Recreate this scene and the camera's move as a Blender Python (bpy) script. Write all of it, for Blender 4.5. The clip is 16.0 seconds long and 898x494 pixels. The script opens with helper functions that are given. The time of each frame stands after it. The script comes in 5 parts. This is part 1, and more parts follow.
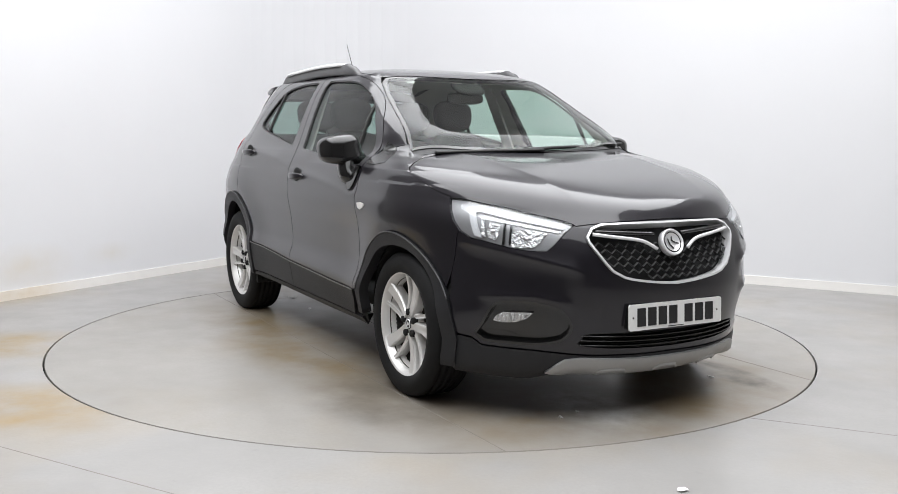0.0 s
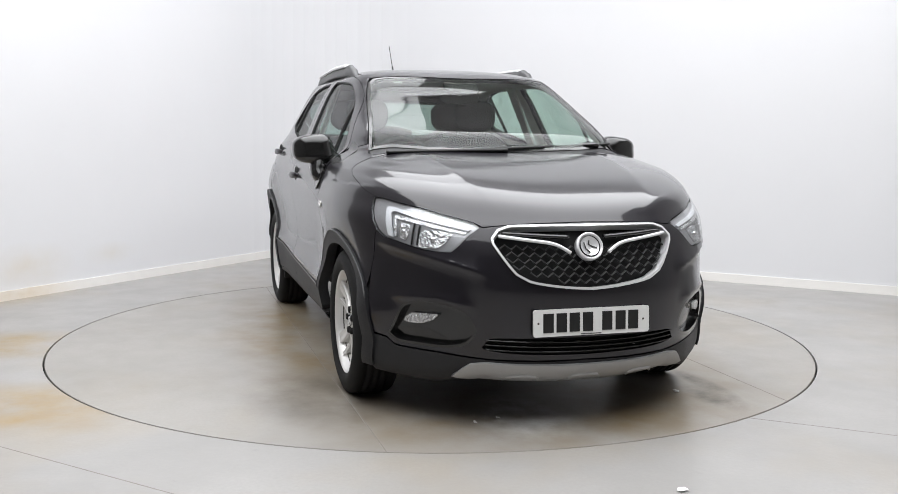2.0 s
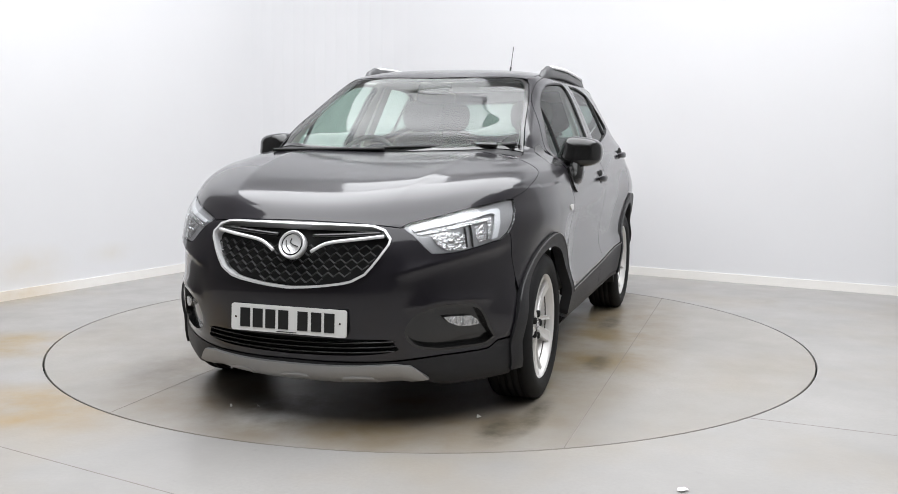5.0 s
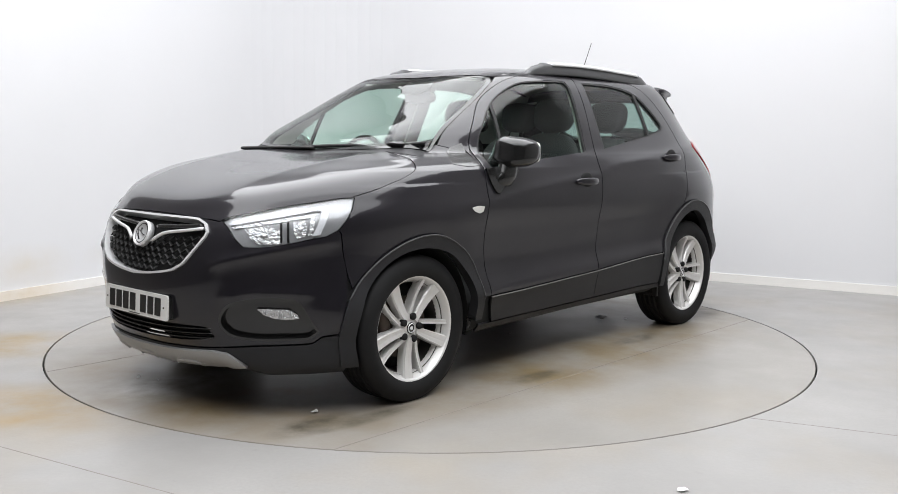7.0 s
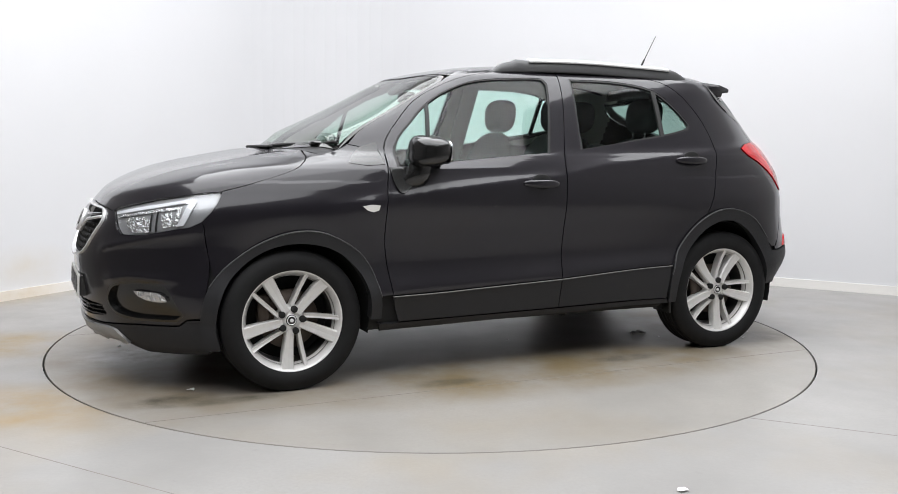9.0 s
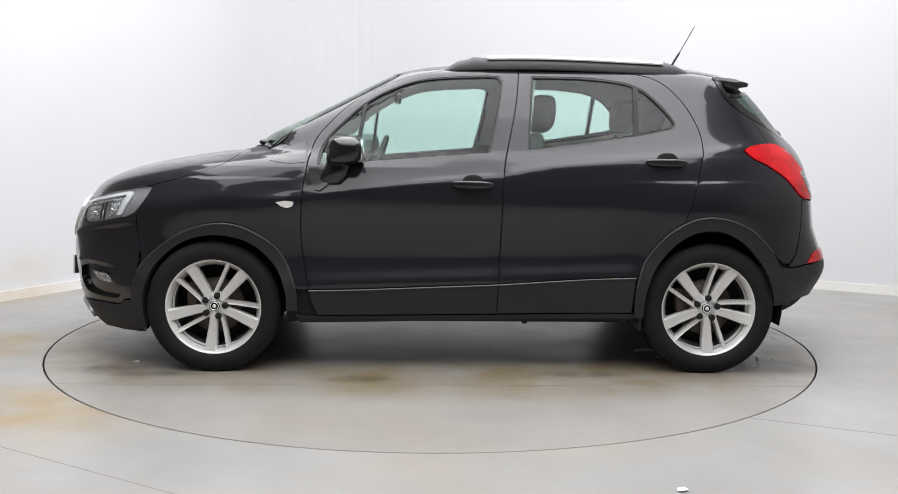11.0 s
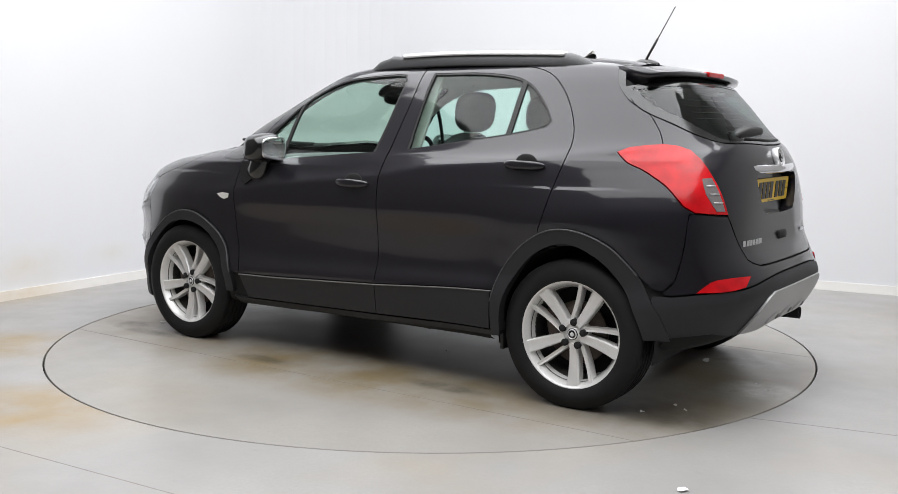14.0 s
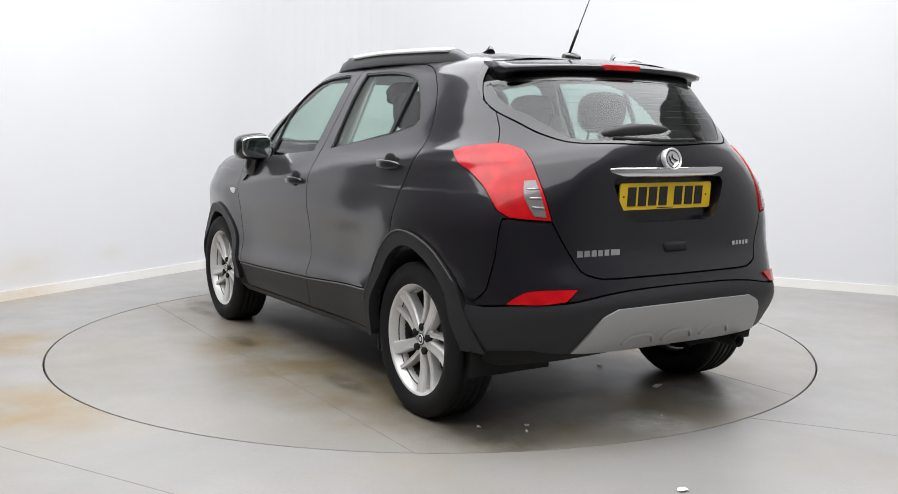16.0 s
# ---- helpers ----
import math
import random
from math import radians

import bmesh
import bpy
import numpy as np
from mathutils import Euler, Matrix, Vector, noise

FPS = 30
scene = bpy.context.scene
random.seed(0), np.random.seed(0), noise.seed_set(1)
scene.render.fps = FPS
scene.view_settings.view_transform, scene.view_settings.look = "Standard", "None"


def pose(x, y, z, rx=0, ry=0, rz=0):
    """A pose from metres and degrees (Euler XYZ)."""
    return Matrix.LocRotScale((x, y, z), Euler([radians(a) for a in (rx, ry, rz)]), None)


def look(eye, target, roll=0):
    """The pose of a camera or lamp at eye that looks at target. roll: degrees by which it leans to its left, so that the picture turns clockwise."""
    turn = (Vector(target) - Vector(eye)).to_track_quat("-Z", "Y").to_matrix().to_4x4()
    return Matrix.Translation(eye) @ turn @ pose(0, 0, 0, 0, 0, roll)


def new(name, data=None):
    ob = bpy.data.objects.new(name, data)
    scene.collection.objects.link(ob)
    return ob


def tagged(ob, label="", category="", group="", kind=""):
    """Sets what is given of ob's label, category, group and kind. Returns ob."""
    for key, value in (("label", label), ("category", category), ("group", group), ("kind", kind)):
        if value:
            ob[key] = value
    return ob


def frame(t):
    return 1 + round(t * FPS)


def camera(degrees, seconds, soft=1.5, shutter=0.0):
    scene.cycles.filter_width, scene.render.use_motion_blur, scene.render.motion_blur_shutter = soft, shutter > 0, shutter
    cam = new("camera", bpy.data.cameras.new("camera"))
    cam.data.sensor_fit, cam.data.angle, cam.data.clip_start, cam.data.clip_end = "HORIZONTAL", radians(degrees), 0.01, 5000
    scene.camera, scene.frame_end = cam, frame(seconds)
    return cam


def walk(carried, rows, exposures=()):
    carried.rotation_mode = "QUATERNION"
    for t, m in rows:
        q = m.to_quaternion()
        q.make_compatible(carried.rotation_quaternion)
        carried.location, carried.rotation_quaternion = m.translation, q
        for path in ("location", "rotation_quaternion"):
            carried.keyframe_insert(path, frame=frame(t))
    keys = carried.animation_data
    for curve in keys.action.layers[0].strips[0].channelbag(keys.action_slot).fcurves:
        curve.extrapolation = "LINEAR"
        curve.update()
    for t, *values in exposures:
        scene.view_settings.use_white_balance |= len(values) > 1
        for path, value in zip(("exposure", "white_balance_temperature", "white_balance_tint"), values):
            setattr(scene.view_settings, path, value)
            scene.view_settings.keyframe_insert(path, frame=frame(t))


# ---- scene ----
from mathutils import bvhtree, geometry

# the camera stands still on a tripod; the car turns on a turntable
cam = camera(49.95, 16.0, soft=0.75)
EYE = Vector((0.0, -5.837, 1.239))
YAW, PITCH, ROLL = radians(0.935), radians(-6.793), 0.558
AIM = EYE + Vector((math.sin(YAW) * math.cos(PITCH), math.cos(YAW) * math.cos(PITCH), math.sin(PITCH)))
walk(cam, [(0.0, look(EYE, AIM, ROLL)), (16.0, look(EYE, AIM, ROLL))])

# turntable heading at each time: (seconds, degrees)
TURN = [(0.0, -61.7), (0.5, -62.42), (1.0, -64.64), (1.5, -68.26), (2.0, -73.8), (2.5, -79.43), (3.0, -85.54),
        (3.5, -91.19), (4.0, -97.34), (4.6, -104.4), (5.2, -111.5), (5.8, -118.5), (6.5, -126.83), (7.0, -132.85),
        (7.5, -138.44), (8.0, -144.59), (8.5, -150.29), (9.0, -156.51), (9.6, -163.3), (10.2, -170.2), (10.8, -177.2),
        (11.5, -185.39), (12.0, -191.62), (12.5, -197.21), (13.0, -203.58), (13.5, -209.34), (14.0, -215.34),
        (14.5, -221.02), (15.0, -227.13), (15.5, -232.77), (16.0, -238.97)]
AXIS = (0.144, -0.087)  # where the turntable's axis lies in the car's own space
RADIUS = 2.213

# ---- world and lamps ----
world = bpy.data.worlds.new("world")
scene.world = world
world.use_nodes = True
world.node_tree.nodes["Background"].inputs[0].default_value = (0.9, 0.95, 1.0, 1)
world.node_tree.nodes["Background"].inputs[1].default_value = 0.3
CEILING = 4.2
LAMP_GAIN = 14.7  # watts for each square metre of light panel
# light panels: x, y, width, depth, and how brightly each is run
LAMP_SPOTS = [(x, y, 2.098, 2.398, k) for y, k in ((-4.4, 0.55), (-2.0, 0.95)) for x in (-2.1, 0.0, 2.1)]
# the last, smaller panel is an added fill that brightens the wall's corner
LAMP_SPOTS += [(x, 0.4, 2.098, 2.398, 0.92) for x in (-1.7, 0.4, 2.5)] + [(-0.55, 2.5, 1.5, 1.75, 0.55)]
scene.view_settings.exposure = 0.0
# ---- materials ----
def material(name, color, rough=0.5, metal=0.0, coat=0.0, var=0.0, scale=20.0, bump=0.0, bump_scale=200.0, spec=0.5, rough_var=0.0):
    m = bpy.data.materials.new(name)
    m.use_nodes = True
    nt = m.node_tree
    b = nt.nodes["Principled BSDF"]
    b.inputs["Base Color"].default_value = (*color, 1)
    b.inputs["Roughness"].default_value = rough
    b.inputs["Metallic"].default_value = metal
    b.inputs["Coat Weight"].default_value = coat
    b.inputs["Coat Roughness"].default_value = 0.04
    b.inputs["Specular IOR Level"].default_value = spec
    if coat >= 0.9:
        b.inputs["Coat Roughness"].default_value = 0.07
    co = nt.nodes.new("ShaderNodeTexCoord")
    if var or rough_var:
        n1 = nt.nodes.new("ShaderNodeTexNoise")
        n1.inputs["Scale"].default_value = scale
        n1.inputs["Detail"].default_value = 6
        nt.links.new(co.outputs["Object"], n1.inputs["Vector"])
        if var:
            mix = nt.nodes.new("ShaderNodeMix")
            mix.data_type = "RGBA"
            mix.inputs["A"].default_value = (*[c * (1 - var) for c in color], 1)
            mix.inputs["B"].default_value = (*[min(1, c * (1 + var)) for c in color], 1)
            nt.links.new(n1.outputs["Fac"], mix.inputs["Factor"])
            nt.links.new(mix.outputs["Result"], b.inputs["Base Color"])
        if rough_var:
            mr = nt.nodes.new("ShaderNodeMapRange")
            mr.inputs["To Min"].default_value = max(0.02, rough - rough_var)
            mr.inputs["To Max"].default_value = rough + rough_var
            nt.links.new(n1.outputs["Fac"], mr.inputs["Value"])
            nt.links.new(mr.outputs["Result"], b.inputs["Roughness"])
    if bump:
        n2 = nt.nodes.new("ShaderNodeTexNoise")
        n2.inputs["Scale"].default_value = bump_scale
        n2.inputs["Detail"].default_value = 4
        bp = nt.nodes.new("ShaderNodeBump")
        bp.inputs["Strength"].default_value = bump
        bp.inputs["Distance"].default_value = 0.002
        nt.links.new(co.outputs["Object"], n2.inputs["Vector"])
        nt.links.new(n2.outputs["Fac"], bp.inputs["Height"])
        nt.links.new(bp.outputs["Normal"], b.inputs["Normal"])
    return m


def glass_material(name, tint, gloss=1.0, base_gloss=0.06, power=3.6):
    m = bpy.data.materials.new(name)
    m.use_nodes = True
    nt = m.node_tree
    nt.nodes.clear()
    out = nt.nodes.new("ShaderNodeOutputMaterial")
    tr = nt.nodes.new("ShaderNodeBsdfTransparent")
    tr.inputs[0].default_value = (*tint, 1)
    gl = nt.nodes.new("ShaderNodeBsdfGlossy")
    gl.inputs["Roughness"].default_value = 0.03
    gl.inputs["Color"].default_value = (gloss, gloss, gloss, 1)
    lw = nt.nodes.new("ShaderNodeLayerWeight")
    lw.inputs["Blend"].default_value = 0.5
    pw = nt.nodes.new("ShaderNodeMath")
    pw.operation = "POWER"
    pw.inputs[1].default_value = power
    nt.links.new(lw.outputs["Facing"], pw.inputs[0])
    fr = nt.nodes.new("ShaderNodeMath")
    fr.operation = "MULTIPLY_ADD"
    fr.inputs[1].default_value = 0.90
    fr.inputs[2].default_value = base_gloss
    nt.links.new(pw.outputs[0], fr.inputs[0])
    mx = nt.nodes.new("ShaderNodeMixShader")
    nt.links.new(fr.outputs[0], mx.inputs[0])
    nt.links.new(tr.outputs[0], mx.inputs[1])
    nt.links.new(gl.outputs[0], mx.inputs[2])
    nt.links.new(mx.outputs[0], out.inputs[0])
    return m


def glow_material(name, color, strength):
    m = bpy.data.materials.new(name)
    m.use_nodes = True
    nt = m.node_tree
    b = nt.nodes["Principled BSDF"]
    b.inputs["Base Color"].default_value = (*color, 1)
    b.inputs["Emission Color"].default_value = (*color, 1)
    b.inputs["Emission Strength"].default_value = strength
    return m


def floor_material(name, base, stain, stain_amount, offset, patches=()):
    """Grey painted concrete with fine grain, scuffs and rusty yellow stains."""
    m = bpy.data.materials.new(name)
    m.use_nodes = True
    nt = m.node_tree
    b = nt.nodes["Principled BSDF"]
    b.inputs["Specular IOR Level"].default_value = 0.45
    co = nt.nodes.new("ShaderNodeTexCoord")
    mp = nt.nodes.new("ShaderNodeMapping")
    mp.inputs["Location"].default_value = offset
    nt.links.new(co.outputs["Object"], mp.inputs["Vector"])

    def noise_tex(scale, detail, rough=0.55):
        n = nt.nodes.new("ShaderNodeTexNoise")
        n.inputs["Scale"].default_value = scale
        n.inputs["Detail"].default_value = detail
        n.inputs["Roughness"].default_value = rough
        nt.links.new(mp.outputs["Vector"], n.inputs["Vector"])
        return n

    def ramp(src, lo, hi):
        r = nt.nodes.new("ShaderNodeMapRange")
        r.inputs["From Min"].default_value = lo
        r.inputs["From Max"].default_value = hi
        nt.links.new(src, r.inputs["Value"])
        return r.outputs["Result"]

    def mix(fac, a, bb):
        x = nt.nodes.new("ShaderNodeMix")
        x.data_type = "RGBA"
        for key, v in (("Factor", fac), ("A", a), ("B", bb)):
            if isinstance(v, tuple):
                x.inputs[key].default_value = (*v, 1)
            elif isinstance(v, float):
                x.inputs[key].default_value = v
            else:
                nt.links.new(v, x.inputs[key])
        return x.outputs["Result"]

    grain = mix(ramp(noise_tex(60, 5).outputs["Fac"], 0.3, 0.7), tuple(c * 0.95 for c in base), tuple(c * 1.04 for c in base))
    broad = mix(ramp(noise_tex(1.3, 4).outputs["Fac"], 0.35, 0.7), grain, tuple(c * 0.88 for c in base))
    mul = nt.nodes.new("ShaderNodeMath")
    mul.operation = "MULTIPLY"
    nt.links.new(ramp(noise_tex(0.9, 5, 0.6).outputs["Fac"], 0.5, 0.72), mul.inputs[0])
    mul.inputs[1].default_value = stain_amount
    col = mix(mul.outputs[0], broad, stain)
    for (px_, py_, rx_, ry_, amount, shade) in patches:
        # a patch of its own shape: a soft oval broken up by noise
        m2 = nt.nodes.new("ShaderNodeMapping")
        m2.vector_type = "TEXTURE"
        m2.inputs["Location"].default_value = (px_, py_, 0)
        m2.inputs["Scale"].default_value = (rx_, ry_, 1)
        nt.links.new(co.outputs["Object"], m2.inputs["Vector"])
        gr = nt.nodes.new("ShaderNodeTexGradient")
        gr.gradient_type = "SPHERICAL"
        nt.links.new(m2.outputs["Vector"], gr.inputs["Vector"])
        mu = nt.nodes.new("ShaderNodeMath")
        mu.operation = "MULTIPLY"
        nt.links.new(ramp(gr.outputs["Fac"], 0.0, 0.55), mu.inputs[0])
        nt.links.new(ramp(noise_tex(2.6 if rx_ > 0.45 else 10.0, 7, 0.62).outputs["Fac"], 0.28, 0.66), mu.inputs[1])
        mv = nt.nodes.new("ShaderNodeMath")
        mv.operation = "MULTIPLY"
        nt.links.new(mu.outputs[0], mv.inputs[0])
        mv.inputs[1].default_value = amount
        col = mix(mv.outputs[0], col, shade)
    scuff = nt.nodes.new("ShaderNodeMath")
    scuff.operation = "MULTIPLY"
    nt.links.new(ramp(noise_tex(9, 8, 0.7).outputs["Fac"], 0.64, 0.76), scuff.inputs[0])
    scuff.inputs[1].default_value = 0.35
    col = mix(scuff.outputs[0], col, tuple(c * 0.45 for c in base))
    nt.links.new(col, b.inputs["Base Color"])
    nt.links.new(ramp(noise_tex(4, 5).outputs["Fac"], -0.7, 2.7), b.inputs["Roughness"])
    bp = nt.nodes.new("ShaderNodeBump")
    bp.inputs["Strength"].default_value = 0.12
    bp.inputs["Distance"].default_value = 0.003
    nt.links.new(noise_tex(35, 6).outputs["Fac"], bp.inputs["Height"])
    nt.links.new(bp.outputs["Normal"], b.inputs["Normal"])
    return m


WALL = material("white wall paint", (0.70, 0.70, 0.715), 0.6, var=0.02, scale=2.0, bump=0.15, bump_scale=120)
# greys of the unseen walls, set for what the car's paint reflects
UNSEEN_DARK = material("dark unseen wall for reflections", (0.095, 0.09, 0.088), 0.8, var=0.15, scale=1.5)
UNSEEN_MID = material("lighter unseen wall for reflections", (0.27, 0.265, 0.26), 0.8, var=0.12, scale=1.5)
def smudge(mat, spots):
    """Adds soft brownish smudges, (place, size, colour), to a plain paint."""
    nt = mat.node_tree
    b = nt.nodes["Principled BSDF"]
    co = nt.nodes.new("ShaderNodeTexCoord")
    for place, size, shade in spots:
        mp = nt.nodes.new("ShaderNodeMapping")
        mp.vector_type = "TEXTURE"
        mp.inputs["Location"].default_value, mp.inputs["Scale"].default_value = place, size
        gr = nt.nodes.new("ShaderNodeTexGradient")
        gr.gradient_type = "SPHERICAL"
        no = nt.nodes.new("ShaderNodeTexNoise")
        no.inputs["Scale"].default_value, no.inputs["Detail"].default_value = 7.0, 6.0
        mu = nt.nodes.new("ShaderNodeMath")
        mu.operation = "MULTIPLY"
        mx = nt.nodes.new("ShaderNodeMix")
        mx.data_type = "RGBA"
        mx.inputs["B"].default_value = (*shade, 1)
        nt.links.new(co.outputs["Object"], mp.inputs["Vector"])
        nt.links.new(mp.outputs["Vector"], gr.inputs["Vector"])
        nt.links.new(co.outputs["Object"], no.inputs["Vector"])
        nt.links.new(gr.outputs["Fac"], mu.inputs[0])
        nt.links.new(no.outputs["Fac"], mu.inputs[1])
        nt.links.new(mu.outputs[0], mx.inputs["Factor"])
        nt.links.new(b.inputs["Base Color"].links[0].from_socket, mx.inputs["A"])
        nt.links.new(mx.outputs["Result"], b.inputs["Base Color"])


smudge(WALL, [((-2.98, 1.22, 0.22), (0.34, 0.5, 0.20), (0.64, 0.58, 0.49)), ((-2.60, 1.90, 0.25), (0.25, 0.3, 0.10), (0.65, 0.62, 0.57))])
SKIRT = material("white gloss skirting", (0.82, 0.8, 0.77), 0.35, var=0.05, scale=6.0)
smudge(SKIRT, [((-3.02, 1.15, 0.04), (0.45, 0.6, 0.12), (0.60, 0.47, 0.30))])
CEIL = material("pale grey ceiling paint", (0.7, 0.7, 0.7), 0.8, var=0.03, scale=2.0)
FLOOR = floor_material("grey floor paint", (0.33, 0.32, 0.31), (0.32, 0.25, 0.15), 0.3, (3.1, 1.7, 0), [
    (-2.45, -0.35, 0.75, 0.42, 1.0, (0.30, 0.215, 0.10)), (-1.95, -1.62, 0.85, 0.50, 1.0, (0.31, 0.22, 0.105)),
    (-2.9, -1.0, 0.7, 0.6, 0.8, (0.30, 0.22, 0.12)), (-3.2, 1.3, 0.5, 0.6, 0.7, (0.30, 0.235, 0.14))])
# brown and dark ovals along the car's sides and ends, then pale ones
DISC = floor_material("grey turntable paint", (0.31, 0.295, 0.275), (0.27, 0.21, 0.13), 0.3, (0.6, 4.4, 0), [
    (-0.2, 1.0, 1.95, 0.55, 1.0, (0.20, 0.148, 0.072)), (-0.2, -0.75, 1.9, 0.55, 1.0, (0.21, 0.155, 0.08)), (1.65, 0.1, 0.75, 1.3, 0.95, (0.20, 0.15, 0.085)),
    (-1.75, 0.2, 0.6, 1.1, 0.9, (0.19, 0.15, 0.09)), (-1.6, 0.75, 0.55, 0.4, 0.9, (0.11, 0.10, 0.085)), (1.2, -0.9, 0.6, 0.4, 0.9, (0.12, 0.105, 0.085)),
    (0.38, 1.08, 0.24, 0.08, 1.0, (0.08, 0.07, 0.05)), (-0.76, 0.97, 0.28, 0.08, 1.0, (0.08, 0.07, 0.05)), (-1.86, 0.80, 0.30, 0.16, 1.0, (0.07, 0.06, 0.045)), (1.46, 0.99, 0.34, 0.07, 1.0, (0.08, 0.07, 0.05)), (1.70, 0.90, 0.26, 0.12, 1.0, (0.08, 0.07, 0.05)),
    (1.74, -0.10, 0.40, 0.26, 1.0, (0.52, 0.51, 0.49)), (-2.03, 0.10, 0.22, 0.20, 1.0, (0.50, 0.49, 0.47)), (-1.78, -0.48, 0.34, 0.22, 1.0, (0.50, 0.49, 0.47))])
GROOVE = material("dark groove", (0.03, 0.03, 0.03), 0.8)
SEAM = material("faint floor seam", (0.24, 0.22, 0.2), 0.7, var=0.2, scale=8.0)
PAPER = material("white paper", (0.8, 0.8, 0.78), 0.6, var=0.06, scale=40)
GLOW = glow_material("lamp diffuser", (0.95, 0.98, 1.0), 0.3)
FIXTURE = material("white lamp housing", (0.7, 0.7, 0.7), 0.5)

PAINT = material("near-black metallic paint", (0.0125, 0.0112, 0.0150), 0.36, 0.25, coat=0.9, var=0.12, scale=900, rough_var=0.03, spec=0.2)
CLAD = material("dark grey grained plastic", (0.019, 0.019, 0.021), 0.5, spec=0.35, bump=0.25, bump_scale=700, var=0.1, scale=30)
BLACK = material("black gloss trim", (0.008, 0.008, 0.008), 0.18, coat=0.4)
# pale grey that puts the catch of light into the moulding edge's colour
EDGE_HIGHLIGHT = material("pale highlight on plastic edge", (0.16, 0.155, 0.15), 0.45, var=0.1, scale=40)
RUBBER = material("black rubber seal", (0.010, 0.010, 0.010), 0.6)
TYRE = material("black tyre rubber", (0.010, 0.010, 0.0105), 0.7, var=0.25, scale=25, bump=0.2, bump_scale=300, spec=0.25)
ALLOY = material("silver alloy paint", (0.74, 0.73, 0.715), 0.36, 0.3, coat=0.5, var=0.05, scale=40)
RAIL_GREY = material("grey rail plastic", (0.07, 0.07, 0.072), 0.4, 0.2, var=0.1, scale=40)
RAIL = material("brushed rail silver", (0.72, 0.72, 0.72), 0.35, 0.3, var=0.05, scale=60)
ALLOY_IN = material("dusty inner alloy", (0.09, 0.085, 0.08), 0.5, 0.5, var=0.3, scale=30)
IRON = material("rusty brake iron", (0.07, 0.055, 0.045), 0.5, 0.7, var=0.4, scale=25)
CHROME = material("bright chrome", (0.82, 0.82, 0.84), 0.10, 1.0, rough_var=0.03, scale=50)
SATIN_BRIGHT = material("bright emblem chrome", (0.84, 0.84, 0.85), 0.25, 0.35, var=0.05, scale=60)
SATIN = material("satin silver paint", (0.40, 0.40, 0.40), 0.42, 0.5, var=0.04, scale=60)
UNDER = material("black underbody", (0.008, 0.008, 0.008), 0.9)
TRIM = material("grey cabin trim", (0.13, 0.13, 0.13), 0.75, var=0.1, scale=50)
HEADLINER = material("pale grey headliner", (0.55, 0.54, 0.50), 0.9, var=0.05, scale=80)
CLOTH = material("black seat cloth", (0.058, 0.058, 0.060), 0.9, var=0.15, scale=30, spec=0.2)
GLASS = glass_material("pale green car glass", (0.74, 0.92, 0.86), 0.45)
GLASS_FRONT = glass_material("green windscreen glass", (0.68, 0.78, 0.71), 0.9, 0.035, 4.5)
GLASS_DARK = glass_material("tinted rear glass", (0.42, 0.52, 0.49), 0.45, 0.10)
LENS = glass_material("clear lamp lens", (0.92, 0.93, 0.94), 0.8)
LAMP_BED = material("grey lamp housing", (0.46, 0.46, 0.47), 0.3, 0.5)
LAMP_WHITE = material("white light guide", (0.85, 0.86, 0.88), 0.2, coat=0.6)
REFLECTOR = material("lamp reflector", (0.80, 0.81, 0.82), 0.14, 0.9, var=0.25, scale=60, bump=1.0, bump_scale=75)
REFLECTOR.node_tree.nodes["Bump"].inputs["Distance"].default_value = 0.012
RED = material("red lamp lens", (0.50, 0.006, 0.010), 0.2, coat=0.35, var=0.55, scale=14, spec=0.25)
RED_DEEP = material("deep red lamp lens", (0.35, 0.006, 0.006), 0.15, coat=1.0)
LENS_GREY = material("clear grey lens", (0.22, 0.20, 0.20), 0.15, 0.3, coat=0.5, var=0.2, scale=60)
PLATE_W = material("white reflective plate", (0.80, 0.80, 0.78), 0.35, var=0.02, scale=90)
PLATE_Y = material("yellow reflective plate", (0.85, 0.56, 0.015), 0.35, var=0.03, scale=90)
INK = material("black plate ink", (0.012, 0.012, 0.012), 0.4)
MIRROR = material("mirror glass", (0.85, 0.88, 0.88), 0.02, 1.0)
ORANGE = material("clear repeater lens", (0.75, 0.74, 0.70), 0.15, coat=1.0)
# ---- mesh helpers ----
def mesh_ob(name, verts, faces, mat, smooth=False):
    me = bpy.data.meshes.new(name)
    me.from_pydata([tuple(v) for v in verts], [], [tuple(f) for f in faces])
    me.materials.append(mat)
    if smooth:
        me.polygons.foreach_set("use_smooth", [True] * len(me.polygons))
    me.update()
    return new(name, me)


def part(name, data, mat, parent, label="", smooth=True):
    """Links (verts, faces) or a bmesh as one mesh under a thing or a part."""
    if isinstance(data, tuple):
        ob = mesh_ob(name, data[0], data[1], mat, smooth)
    else:
        me = bpy.data.meshes.new(name)
        data.to_mesh(me)
        data.free()
        me.materials.append(mat)
        if smooth:
            me.polygons.foreach_set("use_smooth", [True] * len(me.polygons))
        ob = new(name, me)
    ob.parent = parent
    if label:
        ob["label"] = label
    return ob


